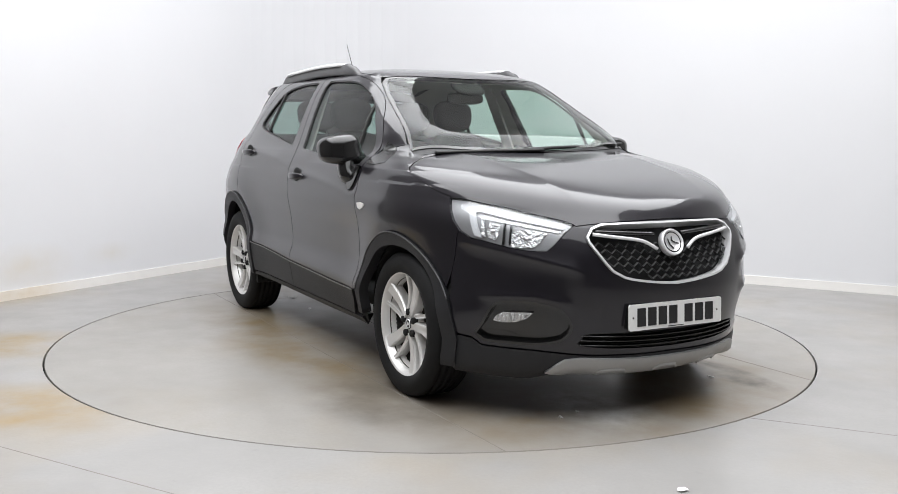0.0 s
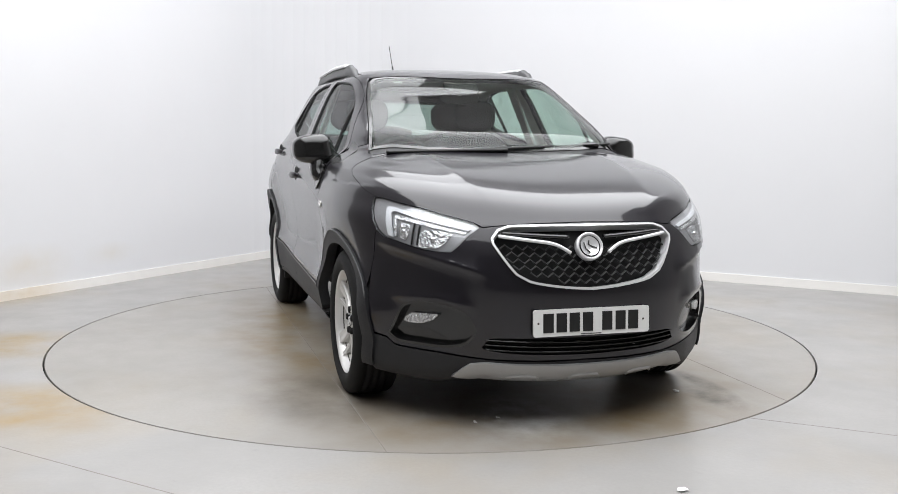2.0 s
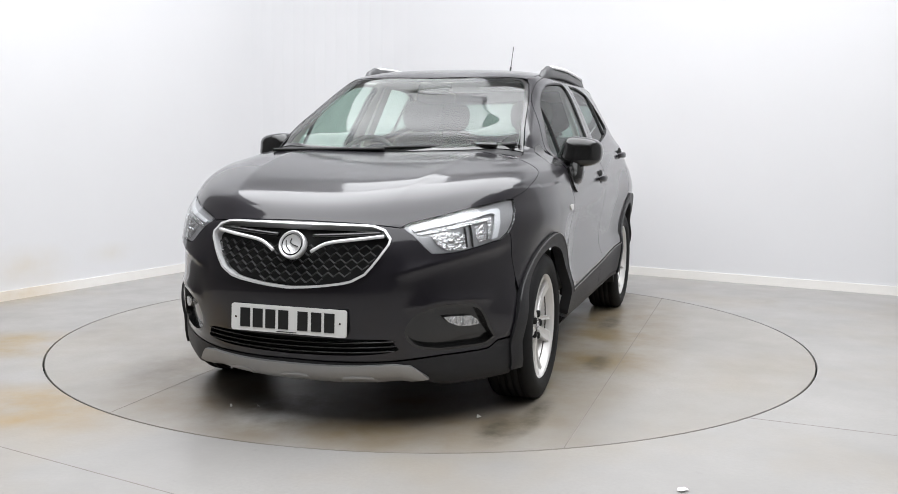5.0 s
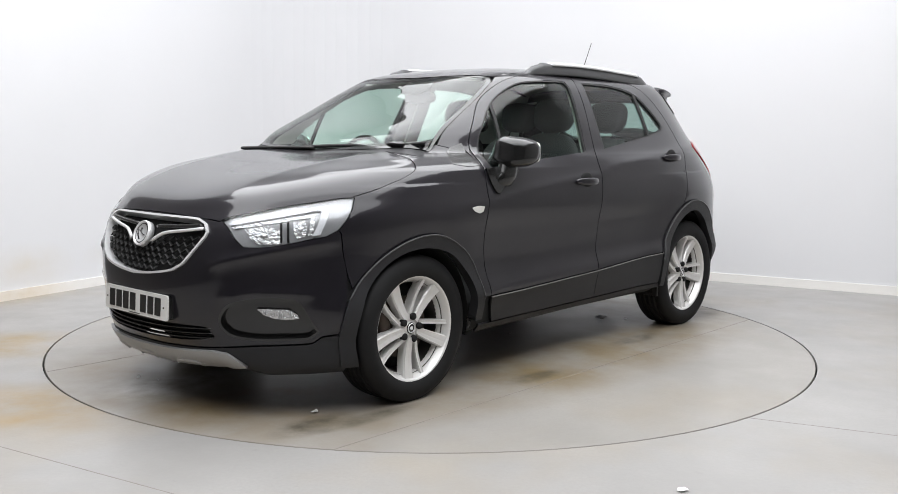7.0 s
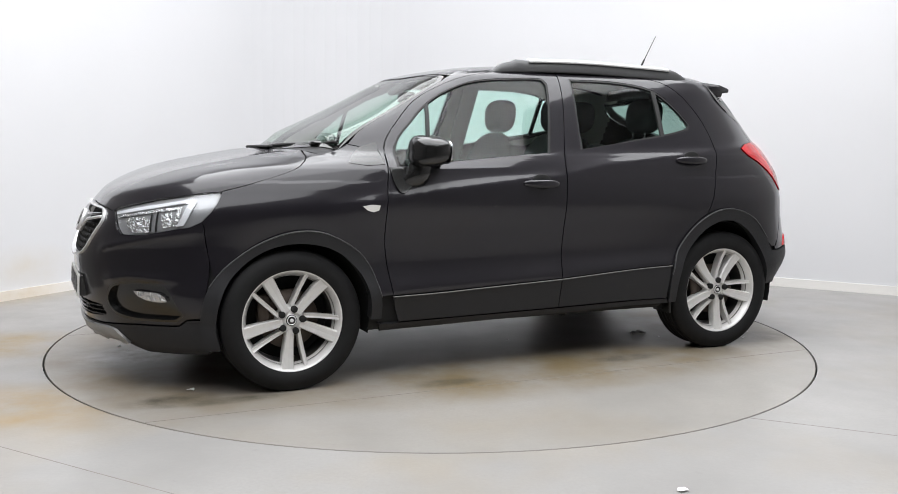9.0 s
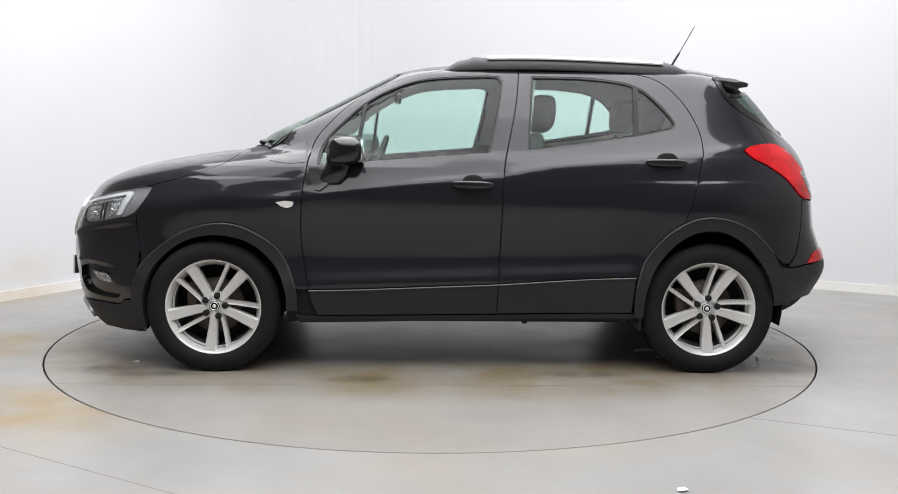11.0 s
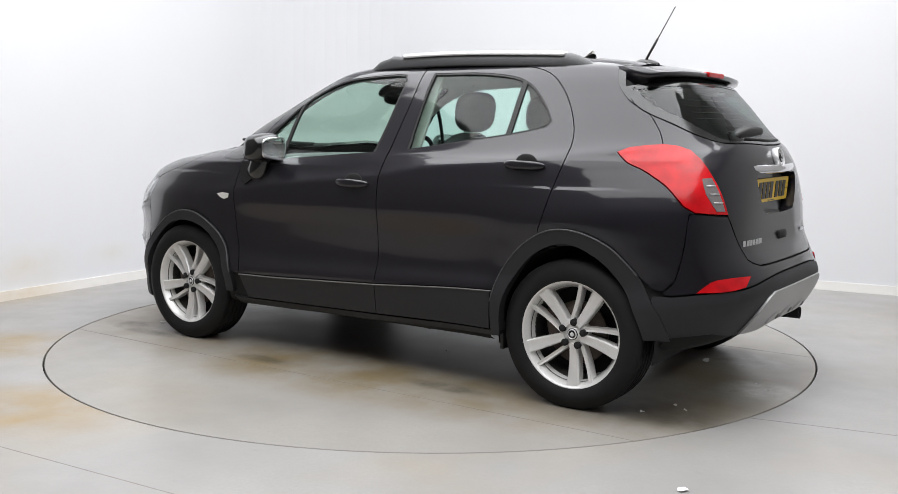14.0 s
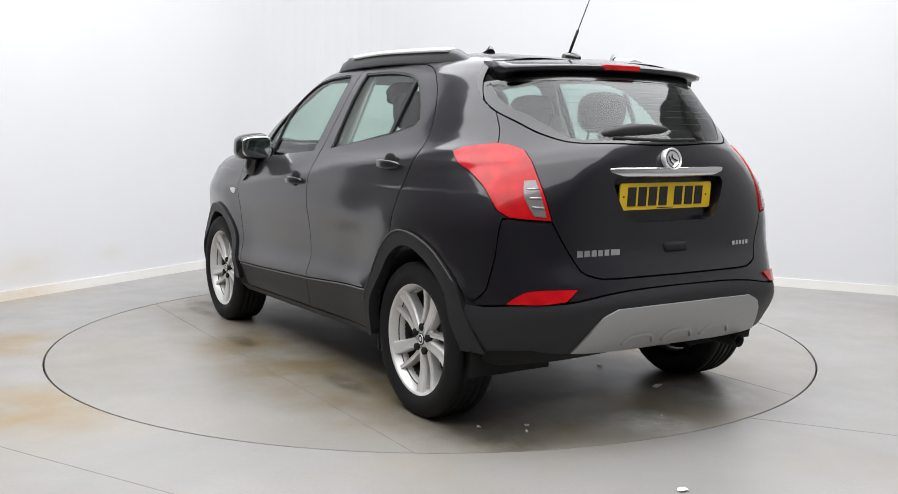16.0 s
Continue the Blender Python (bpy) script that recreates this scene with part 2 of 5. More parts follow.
def box(lo, hi, bevel=0.0, segs=2):
    bm = bmesh.new()
    bmesh.ops.create_cube(bm, size=1)
    for v in bm.verts:
        v.co = Vector([lo[k] + (v.co[k] + 0.5) * (hi[k] - lo[k]) for k in range(3)])
    if bevel:
        bmesh.ops.bevel(bm, geom=bm.edges[:], offset=bevel, segments=segs, affect="EDGES", profile=0.5)
    return bm


def sweep(pts, w, h, seg=10, up=(0, 0, 1), closed_ends=True, taper=None):
    """A tube of oval section w by h along pts."""
    pts = [Vector(p) for p in pts]
    up = Vector(up)
    vs, fs = [], []
    for k, p in enumerate(pts):
        t = (pts[min(k + 1, len(pts) - 1)] - pts[max(k - 1, 0)]).normalized()
        a = t.cross(up).normalized()
        b = a.cross(t).normalized()
        s = taper[k] if taper else 1.0
        for q in range(seg):
            an = 2 * math.pi * q / seg
            vs.append(p + a * (w / 2 * s * math.cos(an)) + b * (h / 2 * s * math.sin(an)))
    for k in range(len(pts) - 1):
        for q in range(seg):
            r = (q + 1) % seg
            fs.append((k * seg + q, k * seg + r, (k + 1) * seg + r, (k + 1) * seg + q))
    if closed_ends:
        fs.append(tuple(range(seg))[::-1])
        fs.append(tuple(range((len(pts) - 1) * seg, len(pts) * seg)))
    return vs, fs


def lathe(profile, seg=64, axis="y"):
    """Turns (radius, along) pairs round the y axis."""
    vs, fs = [], []
    n = len(profile)
    for k in range(seg):
        a = 2 * math.pi * k / seg
        for r, y in profile:
            vs.append((r * math.cos(a), y, r * math.sin(a)))
    for k in range(seg):
        m = (k + 1) % seg
        for q in range(n - 1):
            fs.append((k * n + q, k * n + q + 1, m * n + q + 1, m * n + q))
    return vs, fs


def blob(c, size, n=3.0, u=24, v=16, fn=None):
    """A rounded box (superellipsoid), optionally bent by fn."""
    vs, fs = [], []

    def sp(x, e):
        return math.copysign(abs(x) ** e, x)
    e = 2.0 / n
    for i in range(v + 1):
        la = -math.pi / 2 + math.pi * i / v
        for j in range(u):
            lo = 2 * math.pi * j / u
            p = Vector((sp(math.cos(la), e) * sp(math.cos(lo), e), sp(math.cos(la), e) * sp(math.sin(lo), e), sp(math.sin(la), e)))
            p = Vector((p.x * size[0] / 2, p.y * size[1] / 2, p.z * size[2] / 2))
            vs.append((fn(p) if fn else p) + Vector(c))
    for i in range(v):
        for j in range(u):
            k = (j + 1) % u
            fs.append((i * u + j, i * u + k, (i + 1) * u + k, (i + 1) * u + j))
    return vs, fs


def joined(*meshes):
    vs, fs = [], []
    for v, f in meshes:
        n = len(vs)
        vs += list(v)
        fs += [tuple(i + n for i in q) for q in f]
    return vs, fs


def mirrored(m):
    return [(v[0], -v[1], v[2]) for v in m[0]], [tuple(reversed(f)) for f in m[1]]


# ---- the room ----
CORNER = Vector((-1.186, 4.284, 0))
DIR_L = Vector((-0.508, -0.861, 0)).normalized()
DIR_R = Vector((0.872, -0.490, 0)).normalized()


def wall(name, a, b, side, mat, z0=-0.02, z1=CEILING + 0.02):
    """A wall 0.15 m thick from a to b; side points out of the room."""
    o = side * 0.15
    vs = [(p.x, p.y, z) for p in (a, b, b + o, a + o) for z in (z0, z1)]
    fs = [(0, 2, 3, 1), (2, 4, 5, 3), (4, 6, 7, 5), (6, 0, 1, 7), (1, 3, 5, 7), (0, 6, 4, 2)]
    return tagged(mesh_ob(name, vs, fs, mat), kind="structure")


def cove_wall():
    """Two white studio walls that run into each other through a rounded corner, as one skin with a back."""
    r = 1.05
    a, b = CORNER + DIR_L * r, CORNER + DIR_R * r
    line = [CORNER + DIR_L * 4.15, CORNER + DIR_L * 3.0]
    for k in range(15):
        t = k / 14
        line.append(a * (1 - t) ** 2 + CORNER * 2 * t * (1 - t) + b * t ** 2)
    line += [CORNER + DIR_R * 3.5, CORNER + DIR_R * 6.3]
    return line


def strip_wall(name, line, z0, z1, inner, outer, mat):
    """A wall that follows a plan line, from inner to outer distance behind it."""
    n = len(line)
    nor = []
    for k in range(n):
        d = (line[min(k + 1, n - 1)] - line[max(k - 1, 0)]).normalized()
        nor.append(Vector((-d.y, d.x, 0)))
    vs, fs = [], []
    for k in range(n):
        for off, z in ((inner, z0), (inner, z1), (outer, z1), (outer, z0)):
            p = line[k] + nor[k] * off
            vs.append((p.x, p.y, z))
    for k in range(n - 1):
        for q in range(4):
            r = (q + 1) % 4
            fs.append((k * 4 + q, k * 4 + r, (k + 1) * 4 + r, (k + 1) * 4 + q))
    fs += [(0, 1, 2, 3), ((n - 1) * 4 + 3, (n - 1) * 4 + 2, (n - 1) * 4 + 1, (n - 1) * 4)]
    return mesh_ob(name, vs, fs, mat)


LINE = cove_wall()
tagged(strip_wall("wall_north", LINE, -0.02, CEILING + 0.02, 0.0, 0.15, WALL), "plain white studio wall with a rounded corner", "wall", kind="structure")
tagged(strip_wall("baseboard", LINE, 0.0, 0.072, -0.012, -0.001, SKIRT), "white painted skirting board along the studio wall", "skirting", kind="structure")
E1, E2 = LINE[0], LINE[-1]
FAR_L, FAR_R = Vector((E1.x - 0.6, -8.5, 0)), Vector((E2.x + 0.6, -8.5, 0))
# added walls out of view: dark west and south, lighter east, to shape reflections
wall("unseen_wall_west", E1, FAR_L, Vector((-1, 0, 0)), UNSEEN_DARK)
wall("unseen_wall_east", FAR_R, E2, Vector((1, 0, 0)), UNSEEN_MID)
wall("unseen_wall_south", FAR_L, FAR_R, Vector((0, -1, 0)), UNSEEN_DARK)

# floor with a round opening for the turntable
def floor_ring(r0, z, mat, name):
    seg = 128
    vs, fs = [], []
    for k in range(seg):
        a = 2 * math.pi * k / seg
        c, s = math.cos(a), math.sin(a)
        vs += [(r0 * c, r0 * s, z - 0.05), (r0 * c, r0 * s, z), (4 * c, 4 * s, z), (14 * c, 14 * s, z)]
    for k in range(seg):
        m = (k + 1) % seg
        for q in range(3):
            fs.append((k * 4 + q, k * 4 + q + 1, m * 4 + q + 1, m * 4 + q))
    return tagged(mesh_ob(name, vs, [f[::-1] for f in fs], mat), "grey painted concrete floor with rusty stains", "floor", kind="structure")


floor_ring(RADIUS + 0.006, 0.0, FLOOR, "floor")
tagged(mesh_ob("turntable_pit", *lathe([(0.0, 0.0), (RADIUS + 0.3, 0.0)], 64), GROOVE), "dark pit under the turntable", "pit", kind="structure").matrix_basis = pose(0, 0, -0.049, 90)


def floor_seam(a, b, w=0.006):
    a, b = Vector((*a, 0)), Vector((*b, 0))
    d = (b - a).normalized()
    s = Vector((-d.y, d.x, 0)) * w / 2
    z = Vector((0, 0, 0.004))
    return [a - s + z, b - s + z, b + s + z, a + s + z, a - s, b - s, b + s, a + s], [(0, 1, 2, 3), (4, 5, 1, 0), (6, 7, 3, 2), (5, 6, 2, 1), (7, 4, 0, 3)]


for a, b in (((-3.2, -1.24), (-0.3, -3.0)), ((1.39, -1.72), (3.4, -2.62))):
    vs, fs = floor_seam(a, b, 0.005)
    tagged(mesh_ob("floor_joint", [v - Vector((0, 0, 0.0035)) for v in vs], fs, SEAM), "thin joint in the painted floor", "joint", kind="structure")

# ceiling and its lamps
vs = [(-10, -9, CEILING), (10, -9, CEILING), (10, 9, CEILING), (-10, 9, CEILING)]
vs += [(x, y, CEILING + 0.15) for x, y, _ in vs]
tagged(mesh_ob("ceiling", vs, [(3, 2, 1, 0), (4, 5, 6, 7), (0, 1, 5, 4), (1, 2, 6, 5), (2, 3, 7, 6), (3, 0, 4, 7)], CEIL), "plain pale grey studio ceiling", "ceiling", kind="structure")


def ceiling_light(x, y, w, h, gain):
    root = tagged(new("ceiling_light"), "large white ceiling light panel, lit", "ceiling light", group="studio ceiling lights")
    root.location = (x, y, CEILING)
    part("frame", box((-w / 2, -h / 2, -0.06), (w / 2, h / 2, -0.002), 0.01), FIXTURE, root, smooth=False)
    part("diffuser", box((-w / 2 + 0.003, -h / 2 + 0.003, -0.066), (w / 2 - 0.003, h / 2 - 0.003, -0.0605)), GLOW, root, "glowing white diffuser", smooth=False)
    la = bpy.data.lights.new("panel_lamp", "AREA")
    la.shape, la.size, la.size_y, la.energy = "RECTANGLE", w - 0.004, h - 0.004, LAMP_GAIN * gain * w * h
    la.color = (0.968, 0.978, 1.0)
    lo = new("panel_lamp", la)
    lo.matrix_basis = pose(x, y, CEILING - 0.08)


for spot in LAMP_SPOTS:
    ceiling_light(*spot)

# ---- the turntable ----
turntable = tagged(new("turntable"), "round grey painted vehicle turntable, flush with the floor, turning", "turntable")
prof = [(0.0, 0.0)] + [(r, 0.0) for r in (0.6, 1.2, 1.8)] + [(RADIUS - 0.006, 0.0), (RADIUS - 0.004, -0.003), (RADIUS - 0.004, -0.03)]
vs, fs = lathe(prof, 160)
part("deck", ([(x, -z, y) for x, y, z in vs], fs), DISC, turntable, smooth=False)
for y in (-0.783, 1.197):
    h = math.sqrt(RADIUS ** 2 - y ** 2) - 0.01
    vs, fs = floor_seam((-h, y), (h, y), 0.004)
    part("deck_joint", ([v - Vector((0, 0, 0.0032)) for v in vs], fs), SEAM, turntable, "thin joint between deck plates", smooth=False)


def scrap(x, y, size, seed, thing_name="paper_scrap"):
    rnd = random.Random(seed)
    n = 7
    top = []
    for k in range(n):
        a = 2 * math.pi * k / n
        r = size * rnd.uniform(0.5, 1.0)
        top.append((r * math.cos(a), 0.55 * r * math.sin(a), 0.003 + rnd.uniform(0, 0.012)))
    vs = top + [(a, b, c - 0.0015) for a, b, c in top]
    fs = [tuple(range(n)), tuple(range(2 * n - 1, n - 1, -1))] + [(k, k + n, (k + 1) % n + n, (k + 1) % n) for k in range(n)]
    return mesh_ob(thing_name, vs, fs, PAPER)


tagged(scrap(0, 0, 0.035, 3), "torn white paper scrap lying on the floor", "scrap").matrix_basis = pose(0.875, -2.6, -0.001, 0, 0, 20)
SCRAPS = []
for k, (x, y, s) in enumerate([(-1.07, 0.35, 0.07), (-1.10, 0.52, 0.025), (-1.47, -0.41, 0.05), (-0.98, -0.46, 0.03), (1.73, 0.68, 0.03), (-0.2, 0.25, 0.015), (-1.66, 0.53, 0.022), (-1.73, 0.58, 0.014), (-1.58, 0.72, 0.018), (-1.93, 0.03, 0.02), (-1.01, 0.39, 0.02), (-1.85, -0.07, 0.013), (1.95, -0.42, 0.014), (1.91, -0.30, 0.012)]):
    ob = tagged(scrap(0, 0, s, 10 + k), "small torn white scrap lying on the turntable", "scrap", group="scraps on the turntable")
    SCRAPS.append((ob, x, y, k * 47.0))
# ---- the car: one smooth skin, from which every panel is cut ----
# x forward from the middle of the wheelbase, y to the car's left, z up from the deck
# rows: front x, front z, plan fullness front, front bend x | half width, side z | rear x, rear z, plan fullness rear
SKIN = [
    (2.00, 0.19, 2.55, 0.90, 0.805, 0.245, -1.88, 0.33, 3.3),
    (2.12, 0.235, 2.55, 0.90, 0.852, 0.28, -1.96, 0.39, 3.4),
    (2.165, 0.33, 2.55, 0.90, 0.872, 0.37, -2.02, 0.48, 3.5),
    (2.180, 0.45, 2.62, 0.90, 0.882, 0.47, -2.045, 0.57, 3.8),
    (2.190, 0.58, 2.70, 0.90, 0.864, 0.60, -2.010, 0.65, 4.1),
    (2.170, 0.70, 2.74, 0.90, 0.874, 0.74, -1.950, 0.76, 4.4),
    (2.125, 0.80, 2.72, 0.90, 0.891, 0.87, -1.938, 0.90, 4.1),
    (2.080, 0.872, 2.56, 0.88, 0.882, 0.96, -1.930, 1.02, 3.7),
    (2.00, 0.945, 2.62, 0.80, 0.864, 1.03, -1.915, 1.12, 3.3),
    (1.81, 1.018, 2.85, 0.60, 0.848, 1.08, -1.885, 1.19, 3.1),
    (1.50, 1.082, 3.40, 0.30, 0.832, 1.115, -1.845, 1.235, 3.1),
    (1.17, 1.142, 4.90, -0.10, 0.813, 1.15, -1.805, 1.275, 3.2),
    (1.03, 1.235, 6.00, -0.30, 0.777, 1.23, -1.755, 1.33, 3.3),
    (0.808, 1.335, 6.90, -0.30, 0.732, 1.33, -1.695, 1.395, 3.5),
    (0.615, 1.430, 6.80, -0.30, 0.684, 1.43, -1.63, 1.455, 3.7),
    (0.463, 1.514, 6.00, -0.30, 0.636, 1.51, -1.57, 1.505, 3.7),
    (0.335, 1.566, 5.00, -0.30, 0.584, 1.563, -1.48, 1.548, 3.7),
    (0.15, 1.602, 4.00, -0.35, 0.482, 1.597, -1.30, 1.585, 3.2),
    (-0.10, 1.621, 3.0, -0.40, 0.300, 1.616, -1.00, 1.608, 2.6),
    (-0.45, 1.627, 2.2, -0.50, 0.010, 1.627, -0.60, 1.623, 2.2)]
PER, NA = 11, 200
NL = (len(SKIN) - 1) * PER + 1


def spline_rows(rows, per):
    r = np.array(rows, float)
    t = np.gradient(r, axis=0)
    # limited tangents, so that nothing overshoots
    d = np.diff(r, axis=0)
    for k in range(1, len(r) - 1):
        t[k] = np.where(d[k - 1] * d[k] <= 0, 0, t[k])
    out = []
    for k in range(len(r) - 1):
        for q in range(per):
            s = q / per
            out.append((2 * s ** 3 - 3 * s ** 2 + 1) * r[k] + (s ** 3 - 2 * s ** 2 + s) * t[k] + (3 * s ** 2 - 2 * s ** 3) * r[k + 1] + (s ** 3 - s ** 2) * t[k + 1])
    out.append(r[-1])
    return np.array(out)


CHAR = np.array([(2.3, 0.80), (1.2, 0.875), (0.85, 0.90), (0.49, 0.946), (0.26, 0.972), (-0.175, 1.012), (-0.46, 1.066), (-0.90, 1.105), (-1.45, 1.162), (-2.2, 1.2)])[::-1]


def skin_grid():
    L = spline_rows(SKIN, PER)
    P = np.zeros((NL, NA + 1, 3))
    for i, (xf, zf, nf, xm, w, zs, xr, zr, nr) in enumerate(L):
        xb = min(-0.95, xm - 0.1) if xr < -1.2 else xr + 0.1 * (xm - xr)
        for j in range(NA + 1):
            a = j / NA
            if a <= 0.48:
                ph = a / 0.48 * math.pi / 2
                c, s = max(0.0, math.cos(ph)), max(0.0, math.sin(ph))
                k = (c ** nf + s ** nf) ** (-1 / nf)
                x, y, z = xm + (xf - xm) * c * k, w * s * k, zf + (zs - zf) * (s * k) ** 2
            elif a < 0.58:
                s = (a - 0.48) / 0.10
                x, y, z = xm + (xb - xm) * s, w, zs
            else:
                ph = (1 - a) / 0.42 * math.pi / 2
                c, s = max(0.0, math.cos(ph)), max(0.0, math.sin(ph))
                k = (c ** nr + s ** nr) ** (-1 / nr)
                x, y, z = xb + (xr - xb) * c * k, w * s * k, zr + (zs - zr) * (s * k) ** 2
            P[i, j] = x, y, z
    x, y, z = P[..., 0], P[..., 1], P[..., 2]
    # shoulder line along the doors
    zc = np.interp(x, CHAR[:, 0], CHAR[:, 1])
    on = np.clip((1.15 - x) / 0.3, 0, 1) * np.clip((x + 1.75) / 0.3, 0, 1) * (y > 0.3)
    d = z - zc
    soft_d = np.sqrt(d * d + 0.012 ** 2) - 0.012
    y += on * 0.015 * np.exp(-soft_d / (0.065 - 0.035 * np.tanh(d / 0.02)))
    # lower blade above the sill, rising to the rear
    zb = np.interp(x, [-0.9, 0.85], [0.53, 0.45])
    on = np.clip((0.95 - x) / 0.1, 0, 1) * np.clip((x + 0.95) / 0.1, 0, 1) * (y > 0.3)
    y += on * 0.012 * np.exp(-((z - zb) / 0.05) ** 2)
    # swelling over the wheels
    for cx in (1.2775, -1.2775):
        rr = np.hypot(x - cx, z - 0.45)
        y += (y > 0.5) * 0.020 * np.exp(-((rr - 0.36) / 0.16) ** 2) * (z < 1.0)
    # flare ahead of the front wheels
    y += (y > 0.4) * 0.042 * np.exp(-((x - 1.64) / 0.17) ** 2) * np.clip((0.70 - z) / 0.3, 0, 1)
    # the lower corners of the nose hang down before the wheels
    low = np.clip((x - 1.42) / 0.15, 0, 1) * np.clip((0.34 - z) / 0.10, 0, 1) * np.clip((y - 0.42) / 0.15, 0, 1)
    z -= 0.055 * low
    y += 0.025 * low
    # brows under the headlamps and over the fog lamps
    an = np.arctan2(y, np.maximum(x - 1.0, 0.05))
    for zl, amp, lo, hi in ((np.interp(y, [0.40, 0.50, 0.78], [0.655, 0.688, 0.768]), 0.016, 0.42, 0.80), (np.interp(y, [0.45, 0.60, 0.75], [0.520, 0.556, 0.545]), 0.016, 0.46, 0.76)):
        dz = z - zl
        on = (x > 1.62) * np.clip((y - lo) / 0.06, 0, 1) * np.clip((hi - y) / 0.05, 0, 1)
        k = on * amp * np.where(dz > 0, np.exp(-dz / 0.040), np.exp(dz / 0.018))
        x += k * np.cos(an)
        y += k * np.sin(an)
    # the two ridges and the flat middle of the bonnet
    on = np.clip((x - 1.16) / 0.1, 0, 1) * np.clip((2.04 - x) / 0.45, 0, 1) * (z > 0.88)
    yr = np.interp(x, [1.15, 2.05], [0.52, 0.36])
    ridge = np.where(np.abs(y) > yr, np.exp(-(np.abs(y) - yr) / 0.05), np.exp(-(yr - np.abs(y)) / 0.14))
    z += on * 0.009 * ridge
    # greenhouse draws in a little to the rear
    k = np.clip((z - 1.12) / 0.3, 0, 1) * np.clip((-x - 0.3) / 1.2, 0, 1) ** 1.5
    y *= 1 - 0.05 * k
    # and to the front, towards the windscreen pillars
    y *= 1 - 0.05 * np.clip((z - 1.06) / 0.08, 0, 1) * np.clip(x / 0.5, 0, 1) * np.clip((1.6 - z) / 0.1, 0, 1)
    y[:, 0] = 0
    y[:, -1] = 0
    return P


PG = skin_grid()
_di = np.gradient(PG, axis=0)
_dj = np.gradient(PG, axis=1)
NG = np.cross(_di, _dj)
NG /= np.maximum(np.linalg.norm(NG, axis=2, keepdims=True), 1e-9)
if NG[40, 90, 1] < 0:
    NG = -NG
_tris, _tri_ij = [], []
for i in range(NL - 1):
    for j in range(NA):
        a, b, c, d = i * (NA + 1) + j, (i + 1) * (NA + 1) + j, (i + 1) * (NA + 1) + j + 1, i * (NA + 1) + j + 1
        _tris += [(a, b, c), (a, c, d)]
        _tri_ij += [(i, j, 0), (i, j, 1)]
TREE = bvhtree.BVHTree.FromPolygons([tuple(p) for p in PG.reshape(-1, 3)], _tris)
_flat = PG.reshape(-1, 3)


def to_skin(kind, a, b, c=0.0):
    """Skin coordinates (row, column) of a place seen from the side (s: x, z), front (f: y, z), rear (r: y, z), above (t: x, y) or nearest (n: x, y, z)."""
    sign = 1
    if kind == "s":
        o, d, near = (a, 3, b), (0, -1, 0), (a, 0.75, b)
    elif kind == "f":
        sign = 1 if a >= 0 else -1
        o, d, near = (5, abs(a), b), (-1, 0, 0), (2.1, abs(a), b)
    elif kind == "r":
        sign = 1 if a >= 0 else -1
        o, d, near = (-5, abs(a), b), (1, 0, 0), (-1.9, abs(a), b)
    elif kind == "t":
        sign = 1 if b >= 0 else -1
        o, d, near = (a, abs(b), 4), (0, 0, -1), (a, abs(b), 1.3)
    else:
        sign = 1 if b >= 0 else -1
        o, d, near = None, None, (a, abs(b), c)
    loc = None
    if o:
        loc, _, idx, _ = TREE.ray_cast(Vector(o), Vector(d))
    if loc is None:
        loc, _, idx, _ = TREE.find_nearest(Vector(near))
    i, j, half = _tri_ij[idx]
    p0, p1, p2 = (np.array(_flat[k]) for k in _tris[idx])
    m = np.stack([p1 - p0, p2 - p0], 1)
    u, v = np.linalg.lstsq(m, np.array(loc) - p0, rcond=None)[0]
    q = (i + u + v, j + v) if half == 0 else (i + u, j + u + v)
    if kind in "fnt" and sign < 0 and (kind != "n" or a > 0):
        return (q[0], -q[1])
    if kind in "rn" and sign < 0:
        return (q[0], 2 * NA - q[1])
    return q


def sample(grid, ij, vector=True):
    """Values of a grid at skin coordinates; columns run on round the car."""
    i = np.clip(ij[:, 0], 0, NL - 1.0001)
    j = np.mod(ij[:, 1], 2 * NA)
    sgn = np.where(j > NA, -1.0, 1.0)
    j = np.where(j > NA, 2 * NA - j, j)
    j = np.clip(j, 0, NA - 1e-4)
    i0, j0 = i.astype(int), j.astype(int)
    u, v = (i - i0)[:, None], (j - j0)[:, None]
    r = grid[i0, j0] * (1 - u) * (1 - v) + grid[i0 + 1, j0] * u * (1 - v) + grid[i0, j0 + 1] * (1 - u) * v + grid[i0 + 1, j0 + 1] * u * v
    r = r.copy()
    r[:, 1] *= sgn
    return r


def curve(pts, step=0.03):
    """A smooth line through points, in their own view."""
    p = np.array(pts, float)
    if len(p) == 1:
        return [tuple(p[0])]
    out = []
    for k in range(len(p) - 1):
        a, b, c, d = p[max(k - 1, 0)], p[k], p[k + 1], p[min(k + 2, len(p) - 1)]
        n = max(1, int(np.linalg.norm(c - b) / step))
        for q in range(n):
            s = q / n
            out.append(tuple(0.5 * (2 * b + (c - a) * s + (2 * a - 5 * b + 4 * c - d) * s * s + (3 * b - a - 3 * c + d) * s ** 3)))
    out.append(tuple(p[-1]))
    return out


